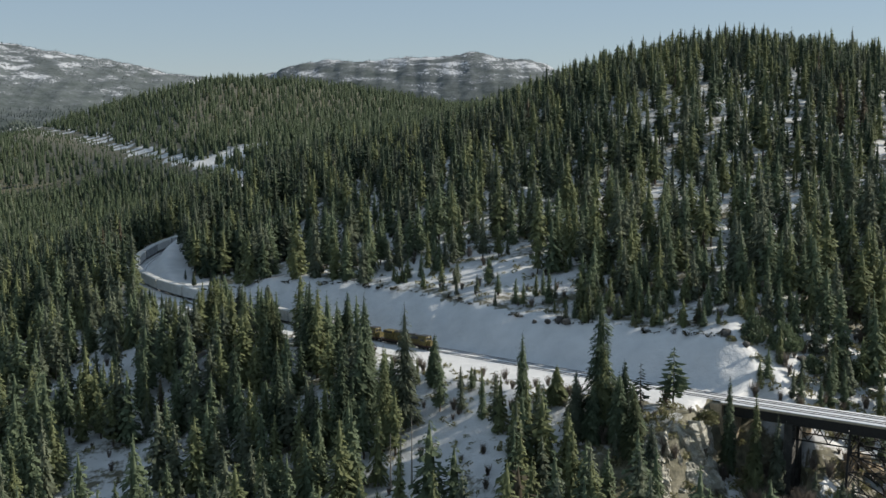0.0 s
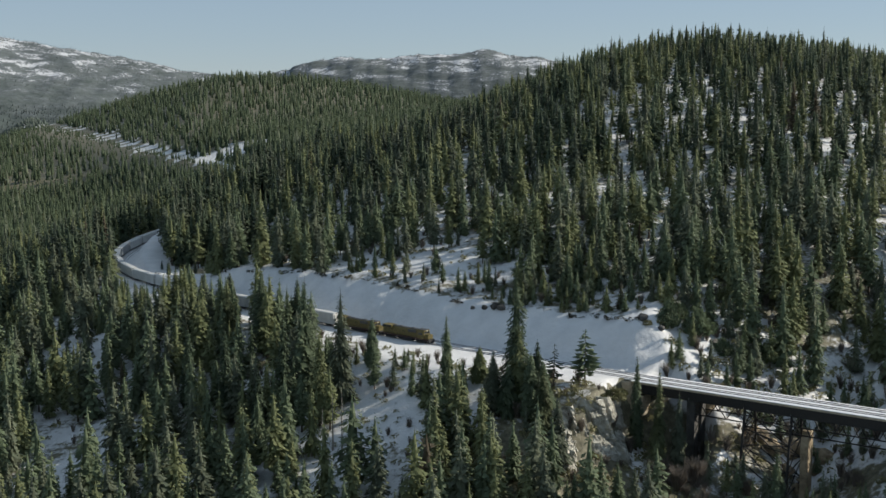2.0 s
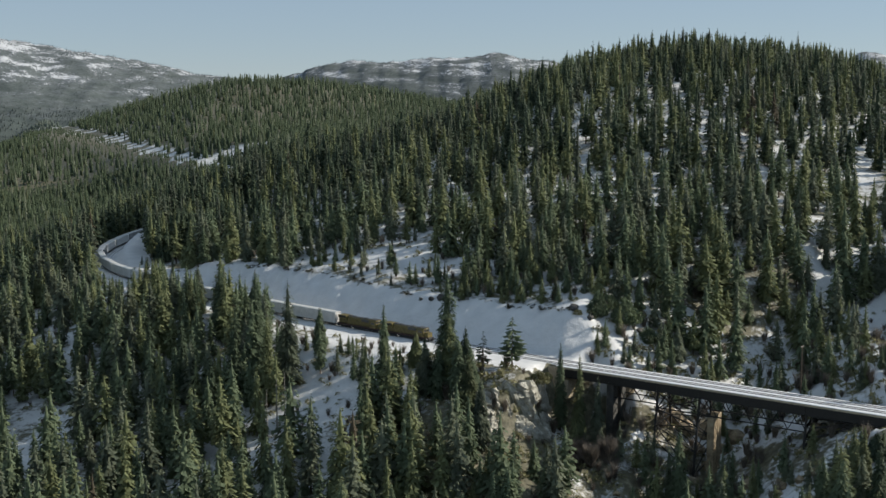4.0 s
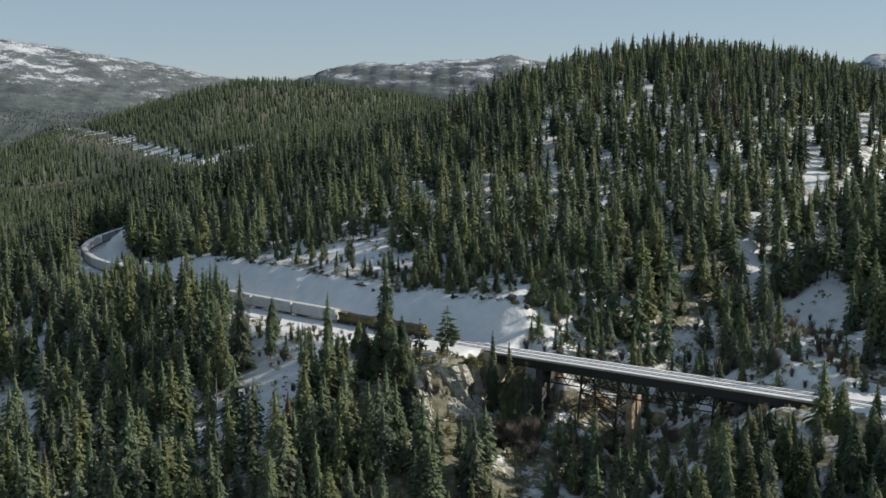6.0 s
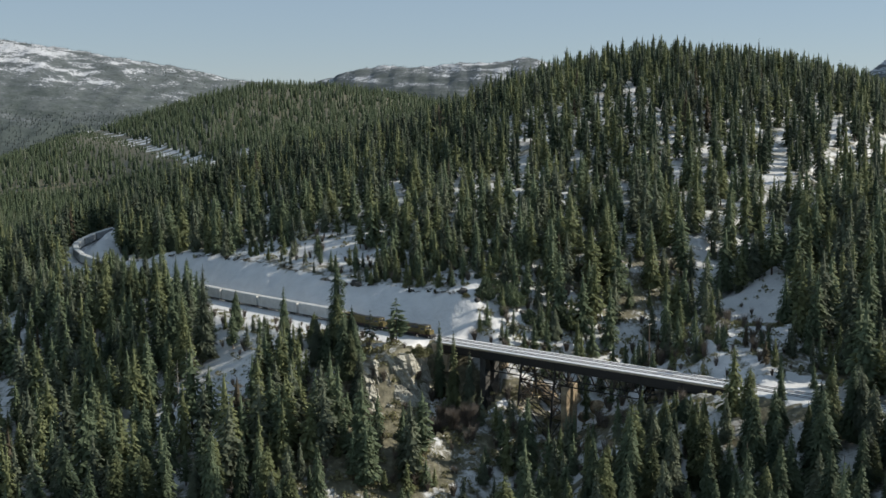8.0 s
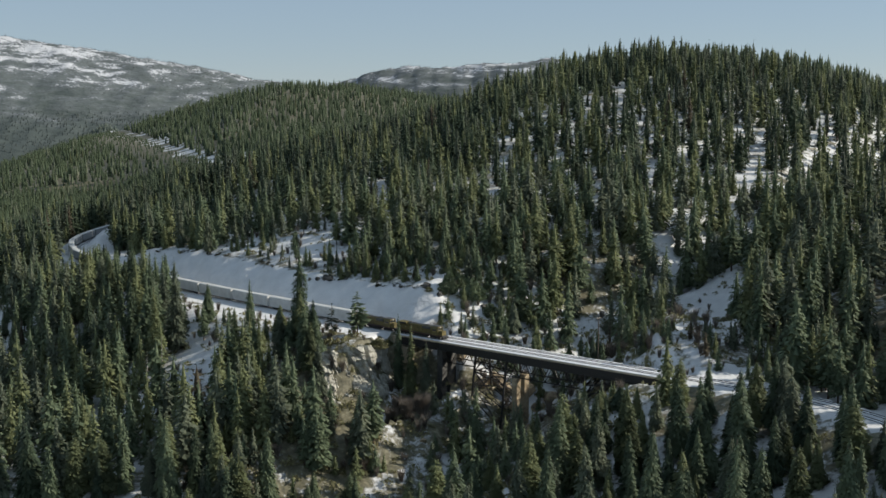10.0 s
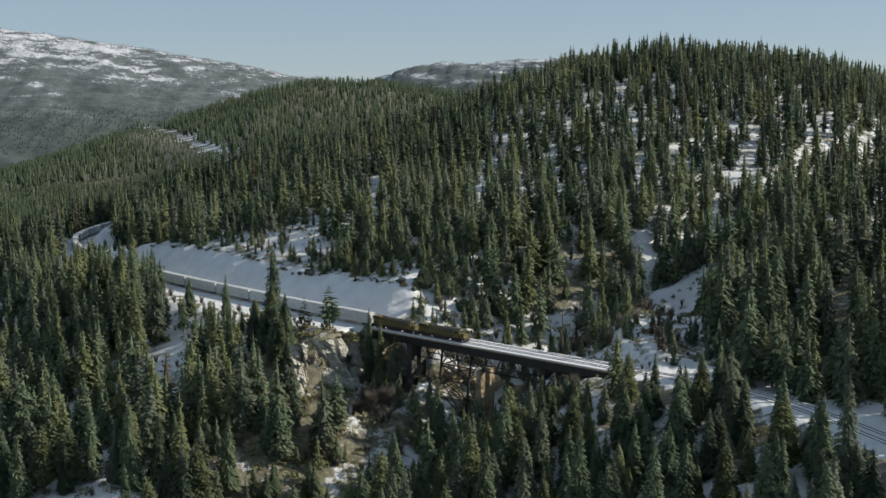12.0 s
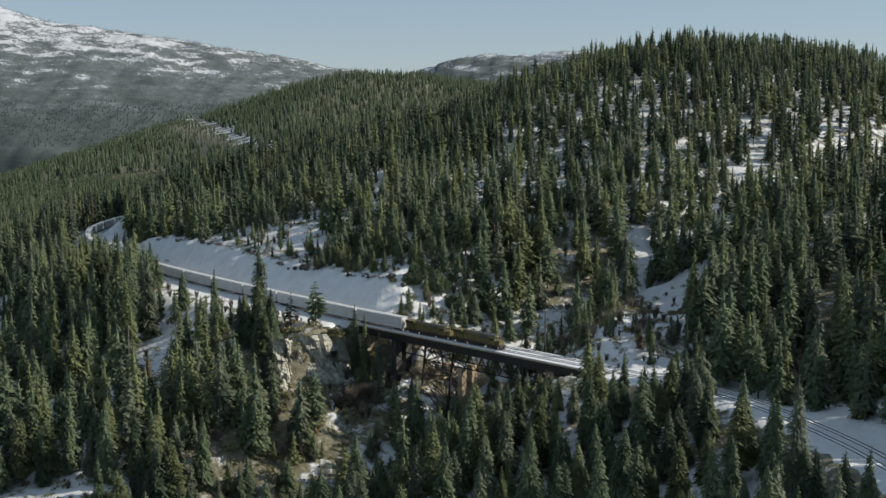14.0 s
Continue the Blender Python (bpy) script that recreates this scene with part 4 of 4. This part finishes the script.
def undergrowth():
    green, grey = [clump(300 + i, 46) for i in range(4)], [twig_bush(310 + i, 130) for i in range(4)] + [twig_bush(320, 900)]
    places, bare, lip_clumps = [], [], []
    x, y, r = scatter(14, -200, 300, 170, 470, 3.6)
    d, s = from_track(x, y)
    z = terrain(x, y, (d, s))
    along, across = ravine_cut(x, y)
    nose = hump(x, y, 60, 285, 26, 26)
    rav = (np.abs(across) < 55) & (along < 70)
    want = 0.16 + 0.60 * nose + 0.50 * rav + 0.5 * hump(x, y, 58, 262, 26, 20) + 0.5 * ((s > S_BRIDGE) & (s < S_END + 10) & (d > 8) & (d < 45)) + 0.35 * hump(x, y, 8, 312, 30, 14) + 0.35 * hump(x, y, 5, 298, 26, 20) + 0.6 * ((d < -15) & (d > -40) & (x > -25) & (x < 60)) + 0.34 * ((d > 18) & (d < 60))
    want = want * (1 - hump(x, y, 79, 331, 12, 9))
    want = np.where((d > -16) & (d < 14) & ~((s > S_BRIDGE) & (s < S_END)), 0.015 * (d < -9), want)
    want = np.where((d >= 14) & (z < 0.70 * (d - 6)) & (d < 22), want * 0.6, want)
    bank = (d > 5) & (d < 30) & (np.abs(z - 0.88 * (d - 5.5)) < 2.2) & (s < S_BRIDGE)
    want = np.where(bank, 0.012, want)
    for i in np.nonzero(r.uniform(size=len(x)) < want)[0]:
        k = r.uniform(0.7, 1.9) * (1.35 if nose[i] > 0.3 or rav[i] else 1.0)
        if r.rand() < 0.75:
            places.append((x[i], y[i], z[i] - 0.15, k * r.uniform(0.7, 1.3), k, r.uniform(0, 6.28), r.randint(4)))
        else:
            bare.append((x[i], y[i], z[i] - 0.1, 2.4 * k, 2.2 * k, r.uniform(0, 6.28), r.randint(4)))
    # dark scrub and roots hanging over the upper lip of the cutting
    sl, out = np.meshgrid(np.arange(S_BEND - 40, S_BRIDGE - 8, 1.1), np.arange(8, 46, 0.8))
    lx, ly, _, _ = on_track(sl.ravel(), out.ravel())
    _, ln, lcut = terrain(lx, ly, None, True)
    over = (ln < lcut).reshape(sl.shape)
    first = np.argmax(over, axis=0)
    for j in np.nonzero(over.any(axis=0))[0]:
        if ripple(sl[0, j], 0.0, 23, 51) + r.uniform(-0.3, 0.3) > 0.02:
            q = first[j] * sl.shape[1] + j
            k = 0.4 + 1.5 * r.rand() ** 2
            lip_clumps.append((lx[q] + r.uniform(-1.3, 1.3), ly[q] + r.uniform(-1.3, 1.3), float(terrain(lx[q], ly[q])[0]) - 0.35, k * 0.8, k, r.uniform(0, 6.28), r.randint(4)))
    join_many("brush", green, lip_clumps, DARK_BRUSH, "dark scrub and roots along the lip of the snow bank")["category"] = "brush"
    for px, py, h in ((78, 285, 10), (82, 281, 11), (76, 279, 8), (86, 277, 8), (81, 274, 7)):
        bare.append((px, py, float(terrain(px, py)[0]) - 0.2, h, h * 1.1, px, 4))
    join_many("brush", green, places, BRUSH, "low olive and brown brush on the slopes")["category"] = "brush"
    join_many("bare_brush", grey, bare, TWIGS, "leafless grey-brown bushes in the ravine")["category"] = "brush"


undergrowth()


def round_shrub(x, y, size, seed):
    ob = mesh_object("shrub", *[q.tolist() for q in clump(seed, 900, 0.9, 0.13)], BRUSH)
    ob.matrix_basis = pose(x, y, max(float(terrain(x, y)[0]), -2.7) - 0.3) @ Matrix.Diagonal((size, size, size * 1.05, 1))
    tagged(ob, "dense round olive-brown shrub on the rocky edge", "shrub", "shrubs by the cliff")


for sx, sy, size in ((68.0, 302.6, 3.3), (70.5, 307, 2.0), (64.5, 299.5, 1.7), (82, 336, 1.6)):
    round_shrub(sx, sy, size, int(sx))


def round_pine(x, y, radius, height, seed):
    root = tagged(new("juniper"), "broad rounded dark green juniper above the bridge end", "tree", "junipers by the bridge")
    g = float(terrain(x, y)[0])
    root.matrix_basis = pose(x, y, g - 0.3)
    part("trunk", stem(height * 0.6, 0.3), BARK, root)
    V, F = clump(seed, 2200, 0.95, 0.12)
    lobes = 1 + 0.16 * np.sin(3.1 * V[:, :1] + seed) * np.cos(2.7 * V[:, 1:2]) + 0.1 * np.sin(7 * V[:, 2:])
    part("crown", (V * lobes * np.array((radius, radius, height)), F), FOREST[0], root)


for jx, jy, jr, jh in ((88.5, 339.5, 3.7, 6.8), (98.5, 340, 4.6, 7.6), (105, 335, 3.0, 5.0), (93, 345, 2.8, 5.2), (117, 340, 3.2, 5.4)):
    round_pine(jx, jy, jr, jh, int(jx))


def boulders():
    r = random.Random(9)
    spots = [(108, 304, 3.4), (112, 301, 2.8), (118, 303, 3.8), (123, 300, 3.0), (104, 300, 2.4), (128, 305, 3.2), (115, 296, 2.2), (96, 311, 3.0), (92, 308, 2.4)]
    for i in range(26):
        spots.append((r.uniform(70, 135), r.uniform(245, 345), r.uniform(0.7, 2.0)))
    spots += [(36.5, 371.5, 1.7), (38.6, 369.6, 1.5), (33, 372.5, 1.0), (29, 376, 0.9), (81, 338, 1.6), (86, 335, 1.2), (90, 340, 1.5)]
    for i, (x, y, k) in enumerate(spots):
        bm = boulder(i)
        me = bpy.data.meshes.new("boulder")
        bm.to_mesh(me)
        bm.free()
        on_bank = y > 330
        me.materials.append(DARK_ROCK if on_bank else TAN_ROCK)
        ob = tagged(new("boulder", me), "dark boulder bedded in the snow bank" if on_bank else "weathered tan boulder in the snowy ravine", "rock", "bank boulders" if on_bank else "ravine boulders")
        ob.matrix_basis = pose(x, y, float(terrain(x, y)[0]) + 0.1 * k, 0, 0, r.uniform(0, 360)) @ Matrix.Diagonal((k, k * r.uniform(0.7, 1.2), k * r.uniform(0.8, 1.5), 1))


boulders()


# ---- bridge ----
def box_data(x0, x1, y0, y1, z0, z1, bevel=0.0):
    bm = bmesh.new()
    bmesh.ops.create_cube(bm, size=1.0)
    for v in bm.verts:
        v.co = ((x0 + x1) / 2 + v.co.x * (x1 - x0), (y0 + y1) / 2 + v.co.y * (y1 - y0), (z0 + z1) / 2 + v.co.z * (z1 - z0))
    if bevel:
        bmesh.ops.bevel(bm, geom=bm.edges[:], offset=bevel, segments=1, affect="EDGES")
    return bm


def merged(*bms):
    out = bmesh.new()
    for b in bms:
        me = bpy.data.meshes.new("t")
        b.to_mesh(me)
        out.from_mesh(me)
        bpy.data.meshes.remove(me)
        b.free()
    return out


def bpart(name, bm, mat, parent, label="", loc=None):
    me = bpy.data.meshes.new(name)
    bm.to_mesh(me)
    bm.free()
    me.materials.append(mat)
    ob = new(name, me)
    ob.parent = parent
    if loc:
        ob.location = loc
    if label:
        ob["label"] = label
    return ob


def beam(a, b, w, h=None):
    """A straight bar from a to b, w wide."""
    a, b = Vector(a), Vector(b)
    bm = bmesh.new()
    bmesh.ops.create_cube(bm, size=1.0)
    q = (b - a).to_track_quat("Z", "Y").to_matrix().to_4x4()
    bm.transform(Matrix.Translation((a + b) / 2) @ q @ Matrix.Diagonal((w, h or w, (b - a).length, 1)))
    return bm


B0, B1 = Vector((77.2, 315.15, 0)), Vector((170.0, 250.0, 0))
BLEN = (B1 - B0).length
BYAW = math.degrees(math.atan2(B1.y - B0.y, B1.x - B0.x))


def build_bridge():
    root = tagged(new("railway_bridge"), "dark steel girder railway bridge on trestle towers over a ravine", "bridge")
    root.matrix_basis = pose(B0.x, B0.y, 0, 0, 0, BYAW)
    bpart("deck", box_data(-1, BLEN + 1, -5.0, 5.0, -0.75, -0.25, 0.05), CONCRETE, root)
    bpart("snow_cover", box_data(-1, BLEN + 1, -4.9, 4.9, -0.245, -0.05, 0.06), SNOW, root, "packed snow lying on the deck")
    spans = [0, 17, 33, 46, 77, 91, BLEN]
    for a, b in zip(spans, spans[1:]):
        for side in (-4.6, -1.6, 1.6, 4.6):
            bpart("girder", merged(box_data(a + 0.05, b - 0.05, side - 0.05, side + 0.05, -3.3, -0.76),
                                   box_data(a + 0.05, b - 0.05, side - 0.25, side + 0.25, -3.36, -3.3)), STEEL, root)
        k = a + 2
        while k < b:
            bpart("cross_frame", merged(beam((k, -4.3, -0.9), (k, 4.3, -3.2), 0.12), beam((k, 4.3, -0.9), (k, -4.3, -3.2), 0.12)), STEEL, root)
            k += 6.5
    inv = root.matrix_basis.inverted()
    for a, b in ((33, 46), (77, 91)):
        feet = {}
        for u in (a, b):
            for side in (-1, 1):
                top = Vector((u, side * 3.6, -3.36))
                w = root.matrix_basis @ Vector((u, side * 6.5, 0))
                g = float(terrain(w.x, w.y)[0])
                f = Vector((u, side * (3.6 + (-3.36 - g) * 0.14), g))
                feet[u, side] = (top, f)
                bpart("tower_leg", beam(top, f, 0.55), STEEL, root)
                bpart("footing", box_data(f.x - 1.3, f.x + 1.3, f.y - 1.3, f.y + 1.3, f.z - 3, f.z + 0.5, 0.1), CONCRETE, root, "concrete footing")
        def lerp(k, t):
            return feet[k][0].lerp(feet[k][1], t)
        faces = [((a, -1), (b, -1)), ((a, 1), (b, 1)), ((a, -1), (a, 1)), ((b, -1), (b, 1))]
        for p, q in faces:
            for t0, t1 in ((0.03, 0.36), (0.36, 0.68), (0.68, 0.97)):
                bpart("brace", beam(lerp(p, t0), lerp(q, t1), 0.22), STEEL, root)
                bpart("brace", beam(lerp(q, t0), lerp(p, t1), 0.22), STEEL, root)
                bpart("strut", beam(lerp(p, t1), lerp(q, t1), 0.26), STEEL, root)
    # lattice trusses hung under the girders between the supports
    for a, b, low in ((17, 33, -7.2), (46, 77, -8.2), (33, 46, -8.2)):
        n = max(2, round((b - a) / 5.2))
        for side in (-3.6, 3.6):
            bpart("lower_chord", beam((a, side, low), (b, side, low), 0.3), STEEL, root)
            for i in range(n):
                x0, x1 = a + (b - a) * i / n, a + (b - a) * (i + 1) / n
                bpart("lattice_bar", beam((x0, side, low), ((x0 + x1) / 2, side, -3.36), 0.2), STEEL, root)
                bpart("lattice_bar", beam(((x0 + x1) / 2, side, -3.36), (x1, side, low), 0.2), STEEL, root)
    for u, v, w, top in ((17.3, -2.4, 1.5, -3.4), (17.3, 2.4, 1.5, -3.4), (50, -3.5, 1.3, -8.4), (48, 3.5, 1.4, -8.4)):
        p = root.matrix_basis @ Vector((u, v, 0))
        g = float(terrain(p.x, p.y)[0])
        # first pair takes dark rock to stand in for shade under the deck
        bpart("pier", box_data(u - w * 0.8, u + w * 0.8, v - w, v + w, g - 4, max(top, g + 2.5), 0.2), DARK_ROCK if u < 20 else TAN_ROCK, root, "stone pier under the girders, shade put in as dark rock" if u < 20 else "tan stone pier under the trestle")
    for u, s in ((-1, 1), (BLEN + 1, -1)):
        bpart("abutment", merged(box_data(min(u, u + 4 * s), max(u, u + 4 * s), -4.6, 4.6, -10, -4.1, 0.15),
                                 box_data(min(u - 3 * s, u + 0.5 * s), max(u - 3 * s, u + 0.5 * s), -4.6, 4.6, -7, -0.8, 0.1)), CONCRETE, root, "tan concrete abutment")
    return root


build_bridge()


def build_pole():
    x, y = 142.8, 292.0
    g = float(terrain(x, y)[0])
    p = tagged(new("utility_pole"), "weathered wooden utility pole with a crossarm", "utility pole")
    p.matrix_basis = pose(x, y, g, 0, 0, BYAW + 90)
    part("post", stem(max(9, 11 - g), 0.2, 8, 1, 0, 0.7), BARK, p)
    bpart("crossarm", box_data(-1.3, 1.3, -0.1, 0.1, max(9, 11 - g) - 0.7, max(9, 11 - g) - 0.5, 0.02), DEADWOOD, p)


build_pole()


# ---- rails ----
def ribbon(name, side, half, z0, z1, mat, s0, s1, step=4.0):
    V, F = [], []
    n = int((s1 - s0) / step) + 1
    for i in range(n + 1):
        s = s0 + (s1 - s0) * i / n
        for dx, z in ((side - half, z0), (side - half, z1), (side + half, z1), (side + half, z0)):
            x, y, tx, ty = on_track(s, dx)
            V.append((x, y, z + float(track_z(s))))
    for i in range(n):
        for k in range(4):
            a, b = i * 4 + k, i * 4 + (k + 1) % 4
            F.append((a, b, b + 4, a + 4))
    return V, F


def build_tracks():
    s0, s1 = arc_of(-240, 1280), arc_of(236, 40)
    for c in (-2.15, 2.15):
        root = tagged(new("railway_track"), "snow-covered railway track with two dark rails", "railway track", "double track", "structure")
        for side in (-0.75, 0.75):
            V, F = ribbon("rail", c + side, 0.09, -0.04, 0.16, RAIL, s0, s1)
            part("rail", (V, F), RAIL, root)
        V, F = ribbon("sleeper_strip", c, 1.3, -0.3, 0.015, SNOW, s0, s1)
        part("snow_bed", (V, F), SNOW, root, "packed snow between the rails")


build_tracks()


# ---- train ----
def wheelset_data(x, r=0.5, w=0.75):
    bms = []
    for side in (-1, 1):
        bm = bmesh.new()
        bmesh.ops.create_cone(bm, cap_ends=True, segments=14, radius1=r, radius2=r, depth=0.14)
        bm.transform(Matrix.Translation((x, side * w, r + 0.16)) @ pose(0, 0, 0, 90))
        bms.append(bm)
    return merged(*bms, beam((x, -w, r + 0.16), (x, w, r + 0.16), 0.16))


def truck(parent, x, wheels):
    t = bpart("truck_frame", merged(*[box_data(x - wheels[-1] - 0.5, x + wheels[-1] + 0.5, s * 0.98 - 0.1, s * 0.98 + 0.1, 0.45, 0.95, 0.05) for s in (-1, 1)],
                                    box_data(x - 0.4, x + 0.4, -0.95, 0.95, 0.5, 1.0)), BLACK, parent)
    for w in wheels:
        bpart("wheelset", wheelset_data(x + w), RAIL, t)


def profile(x0, x1, pts):
    """A body of constant section along x; pts: y, z of the section."""
    bm = bmesh.new()
    rings = [[bm.verts.new((x, y, z)) for y, z in pts] for x in (x0, x1)]
    for i in range(len(pts)):
        j = (i + 1) % len(pts)
        bm.faces.new((rings[0][i], rings[0][j], rings[1][j], rings[1][i]))
    bm.faces.new(rings[0][::-1]), bm.faces.new(rings[1])
    bmesh.ops.recalc_face_normals(bm, faces=bm.faces)
    return bm


def build_loco(label):
    """Nose towards +x, origin on the rails at the middle."""
    L = tagged(new("locomotive"), label, "locomotive", "locomotives")
    bpart("frame", merged(box_data(-10.6, 10.6, -1.5, 1.5, 1.15, 1.55, 0.05), box_data(10.3, 10.9, -1.45, 1.45, 0.35, 1.5, 0.1), box_data(-10.9, -10.3, -1.45, 1.45, 0.45, 1.5, 0.1)), BLACK, L)
    bpart("hood", profile(-7.2, 5.6, [(-0.95, 1.55), (0.95, 1.55), (0.95, 4.0), (0.7, 4.3), (-0.7, 4.3), (-0.95, 4.0)]), YELLOW, L, "yellow long hood")
    bpart("hood_roof", profile(-7.15, 5.55, [(-0.72, 4.29), (0.72, 4.29), (0.6, 4.42), (-0.6, 4.42)]), LOCO_GREY, L, "grey roof panels")
    bpart("radiator", profile(-10.2, -6.0, [(-1.1, 3.1), (-1.0, 1.6), (1.0, 1.6), (1.1, 3.1), (1.5, 3.7), (1.5, 4.45), (-1.5, 4.45), (-1.5, 3.7)]), YELLOW, L, "yellow flared radiator section")
    bpart("radiator_grille", box_data(-9.9, -6.3, -1.53, 1.53, 3.75, 4.35, 0.03), BLACK, L, "black radiator grille")
    cab = bpart("cab", profile(5.6, 8.6, [(-1.5, 1.55), (1.5, 1.55), (1.5, 3.6), (1.15, 4.5), (-1.15, 4.5), (-1.5, 3.6)]), YELLOW, L, "yellow cab")
    bpart("windscreen", merged(box_data(8.6, 8.64, -1.2, -0.15, 3.25, 3.95), box_data(8.6, 8.64, 0.15, 1.2, 3.25, 3.95)), GLASS, cab)
    for s in (-1, 1):
        bpart("side_window", box_data(6.2, 7.9, s * 1.5 - 0.02, s * 1.5 + 0.02, 2.85, 3.5), GLASS, cab)
    bpart("cab_roof", profile(5.55, 8.75, [(-1.2, 4.5), (1.2, 4.5), (1.0, 4.62), (-1.0, 4.62)]), LOCO_GREY, cab, "grey cab roof")
    bpart("nose", profile(8.6, 10.3, [(-1.1, 1.55), (1.1, 1.55), (1.1, 2.8), (0.85, 3.1), (-0.85, 3.1), (-1.1, 2.8)]), YELLOW, L, "yellow short nose")
    bpart("headlight", box_data(8.64, 8.72, -0.25, 0.25, 4.05, 4.25, 0.03), HEADLIGHT, L)
    bpart("fuel_tank", box_data(-3.2, 3.2, -1.4, 1.4, 0.4, 1.15, 0.15), BLACK, L)
    for s in (-1, 1):
        bpart("side_stripe", box_data(-10.5, 10.5, s * 1.5 - 0.02, s * 1.5 + 0.02, 1.3, 1.5), REDSTRIPE, L, "thin red sill stripe")
        bpart("handrail", merged(beam((-10.3, s * 1.45, 2.6), (5.4, s * 1.45, 2.6), 0.05), *[beam((k, s * 1.45, 1.5), (k, s * 1.45, 2.6), 0.05) for k in np.arange(-10, 5.5, 2.2)]), YELLOW, L)
    for k in (-5.2, -3.2, 2.6):
        bpart("roof_fan", merged(box_data(k - 0.6, k + 0.6, -0.5, 0.5, 4.42, 4.6, 0.08)), LOCO_GREY, L)
    bpart("air_filter_box", box_data(1.0, 4.8, -1.15, 1.15, 3.1, 4.0, 0.1), LOCO_GREY, L, "grey equipment box")
    truck(L, 6.9, (-1.85, 0.0, 1.85))
    truck(L, -6.9, (-1.85, 0.0, 1.85))
    bpart("coupler", merged(box_data(10.9, 11.3, -0.15, 0.15, 0.75, 1.05), box_data(-11.3, -10.9, -0.15, 0.15, 0.75, 1.05)), BLACK, L)
    return L


def build_car(label, paint, roof_label):
    C = tagged(new("boxcar"), label, "railway car", "freight cars")
    bpart("body", profile(-11.9, 11.9, [(-1.55, 1.1), (1.55, 1.1), (1.55, 4.75), (1.3, 4.95), (-1.3, 4.95), (-1.55, 4.75)]), paint, C)
    bpart("roof", profile(-11.95, 11.95, [(-1.35, 4.94), (1.35, 4.94), (0.9, 5.08), (-0.9, 5.08)]), CARWHITE, C, roof_label)
    bpart("sill", merged(box_data(-11.9, 11.9, -1.5, 1.5, 0.85, 1.1, 0.03), box_data(-12.1, 12.1, -0.3, 0.3, 0.7, 1.0)), BLACK, C)
    for s in (-1, 1):
        bpart("side_door", merged(box_data(-1.7, 1.7, s * 1.55 - 0.05, s * 1.55 + 0.05, 1.2, 4.6, 0.02)), paint, C)
        bpart("side_ribs", merged(*[box_data(k - 0.06, k + 0.06, s * 1.55 - 0.035, s * 1.55 + 0.035, 1.15, 4.7) for k in np.arange(-11.2, 11.5, 1.4)]), paint, C)
    bpart("end_unit", box_data(11.9, 12.15, -1.1, 1.1, 1.4, 4.3, 0.05), CARWHITE, C, "white end equipment box")
    bpart("ladder", merged(beam((11.96, 1.3, 1.2), (11.96, 1.3, 4.8), 0.06), beam((11.96, 0.9, 1.2), (11.96, 0.9, 4.8), 0.06)), BLACK, C)
    truck(C, 8.8, (-0.88, 0.88))
    truck(C, -8.8, (-0.88, 0.88))
    bpart("coupler", merged(box_data(12.1, 12.5, -0.15, 0.15, 0.75, 1.05), box_data(-12.5, -12.1, -0.15, 0.15, 0.75, 1.05)), BLACK, C)
    return C


LOCO_LEN, CAR_LEN, FAR_SIDE = 22.5, 25.0, -2.15
HEAD0 = arc_of(-3.8, 380.0) + 3.2      # where the leading nose stands at the start
SPEED = 12.0


def stand(s_mid, half):
    """Pose of a vehicle whose middle is at arc length s_mid, on the valley-side track."""
    ax, ay, _, _ = on_track(s_mid - half, FAR_SIDE)
    bx, by, _, _ = on_track(s_mid + half, FAR_SIDE)
    az, bz = float(track_z(s_mid - half)), float(track_z(s_mid + half))
    yaw = math.degrees(math.atan2(by - ay, bx - ax))
    pitch = -math.degrees(math.atan2(bz - az, math.hypot(bx - ax, by - ay)))
    return pose((ax + bx) / 2, (ay + by) / 2, (az + bz) / 2, 0, pitch, yaw)


TRAIN = []


def build_train():
    a = build_loco("leading yellow and grey diesel locomotive, weathered")
    b = copy_thing(a, pose(0, 0, 0))
    b["label"] = "trailing yellow and grey diesel locomotive, weathered"
    TRAIN.append((a, -LOCO_LEN / 2, 6.9))
    TRAIN.append((b, -LOCO_LEN * 1.5, 6.9))
    white = build_car("long white refrigerated boxcar with a snowy roof", CARWHITE, "snow-dusted white roof")
    grey = build_car("long weathered grey boxcar with a snowy roof", CARGREY, "snow-dusted roof")
    r = random.Random(4)
    for i in range(27):
        base = white if i < 7 or r.random() < 0.25 else grey
        ob = base if i == 0 or (base is grey and not any(o is grey for o, _, _ in TRAIN)) else copy_thing(base, pose(0, 0, 0))
        TRAIN.append((ob, -LOCO_LEN * 2 - CAR_LEN * (i + 0.5), 8.8))


build_train()


def motions():
    for ob, offset, half in TRAIN:
        walk(ob, [(t, stand(HEAD0 + SPEED * t + offset, half)) for t in [k * 0.5 for k in range(29)]])


motions()
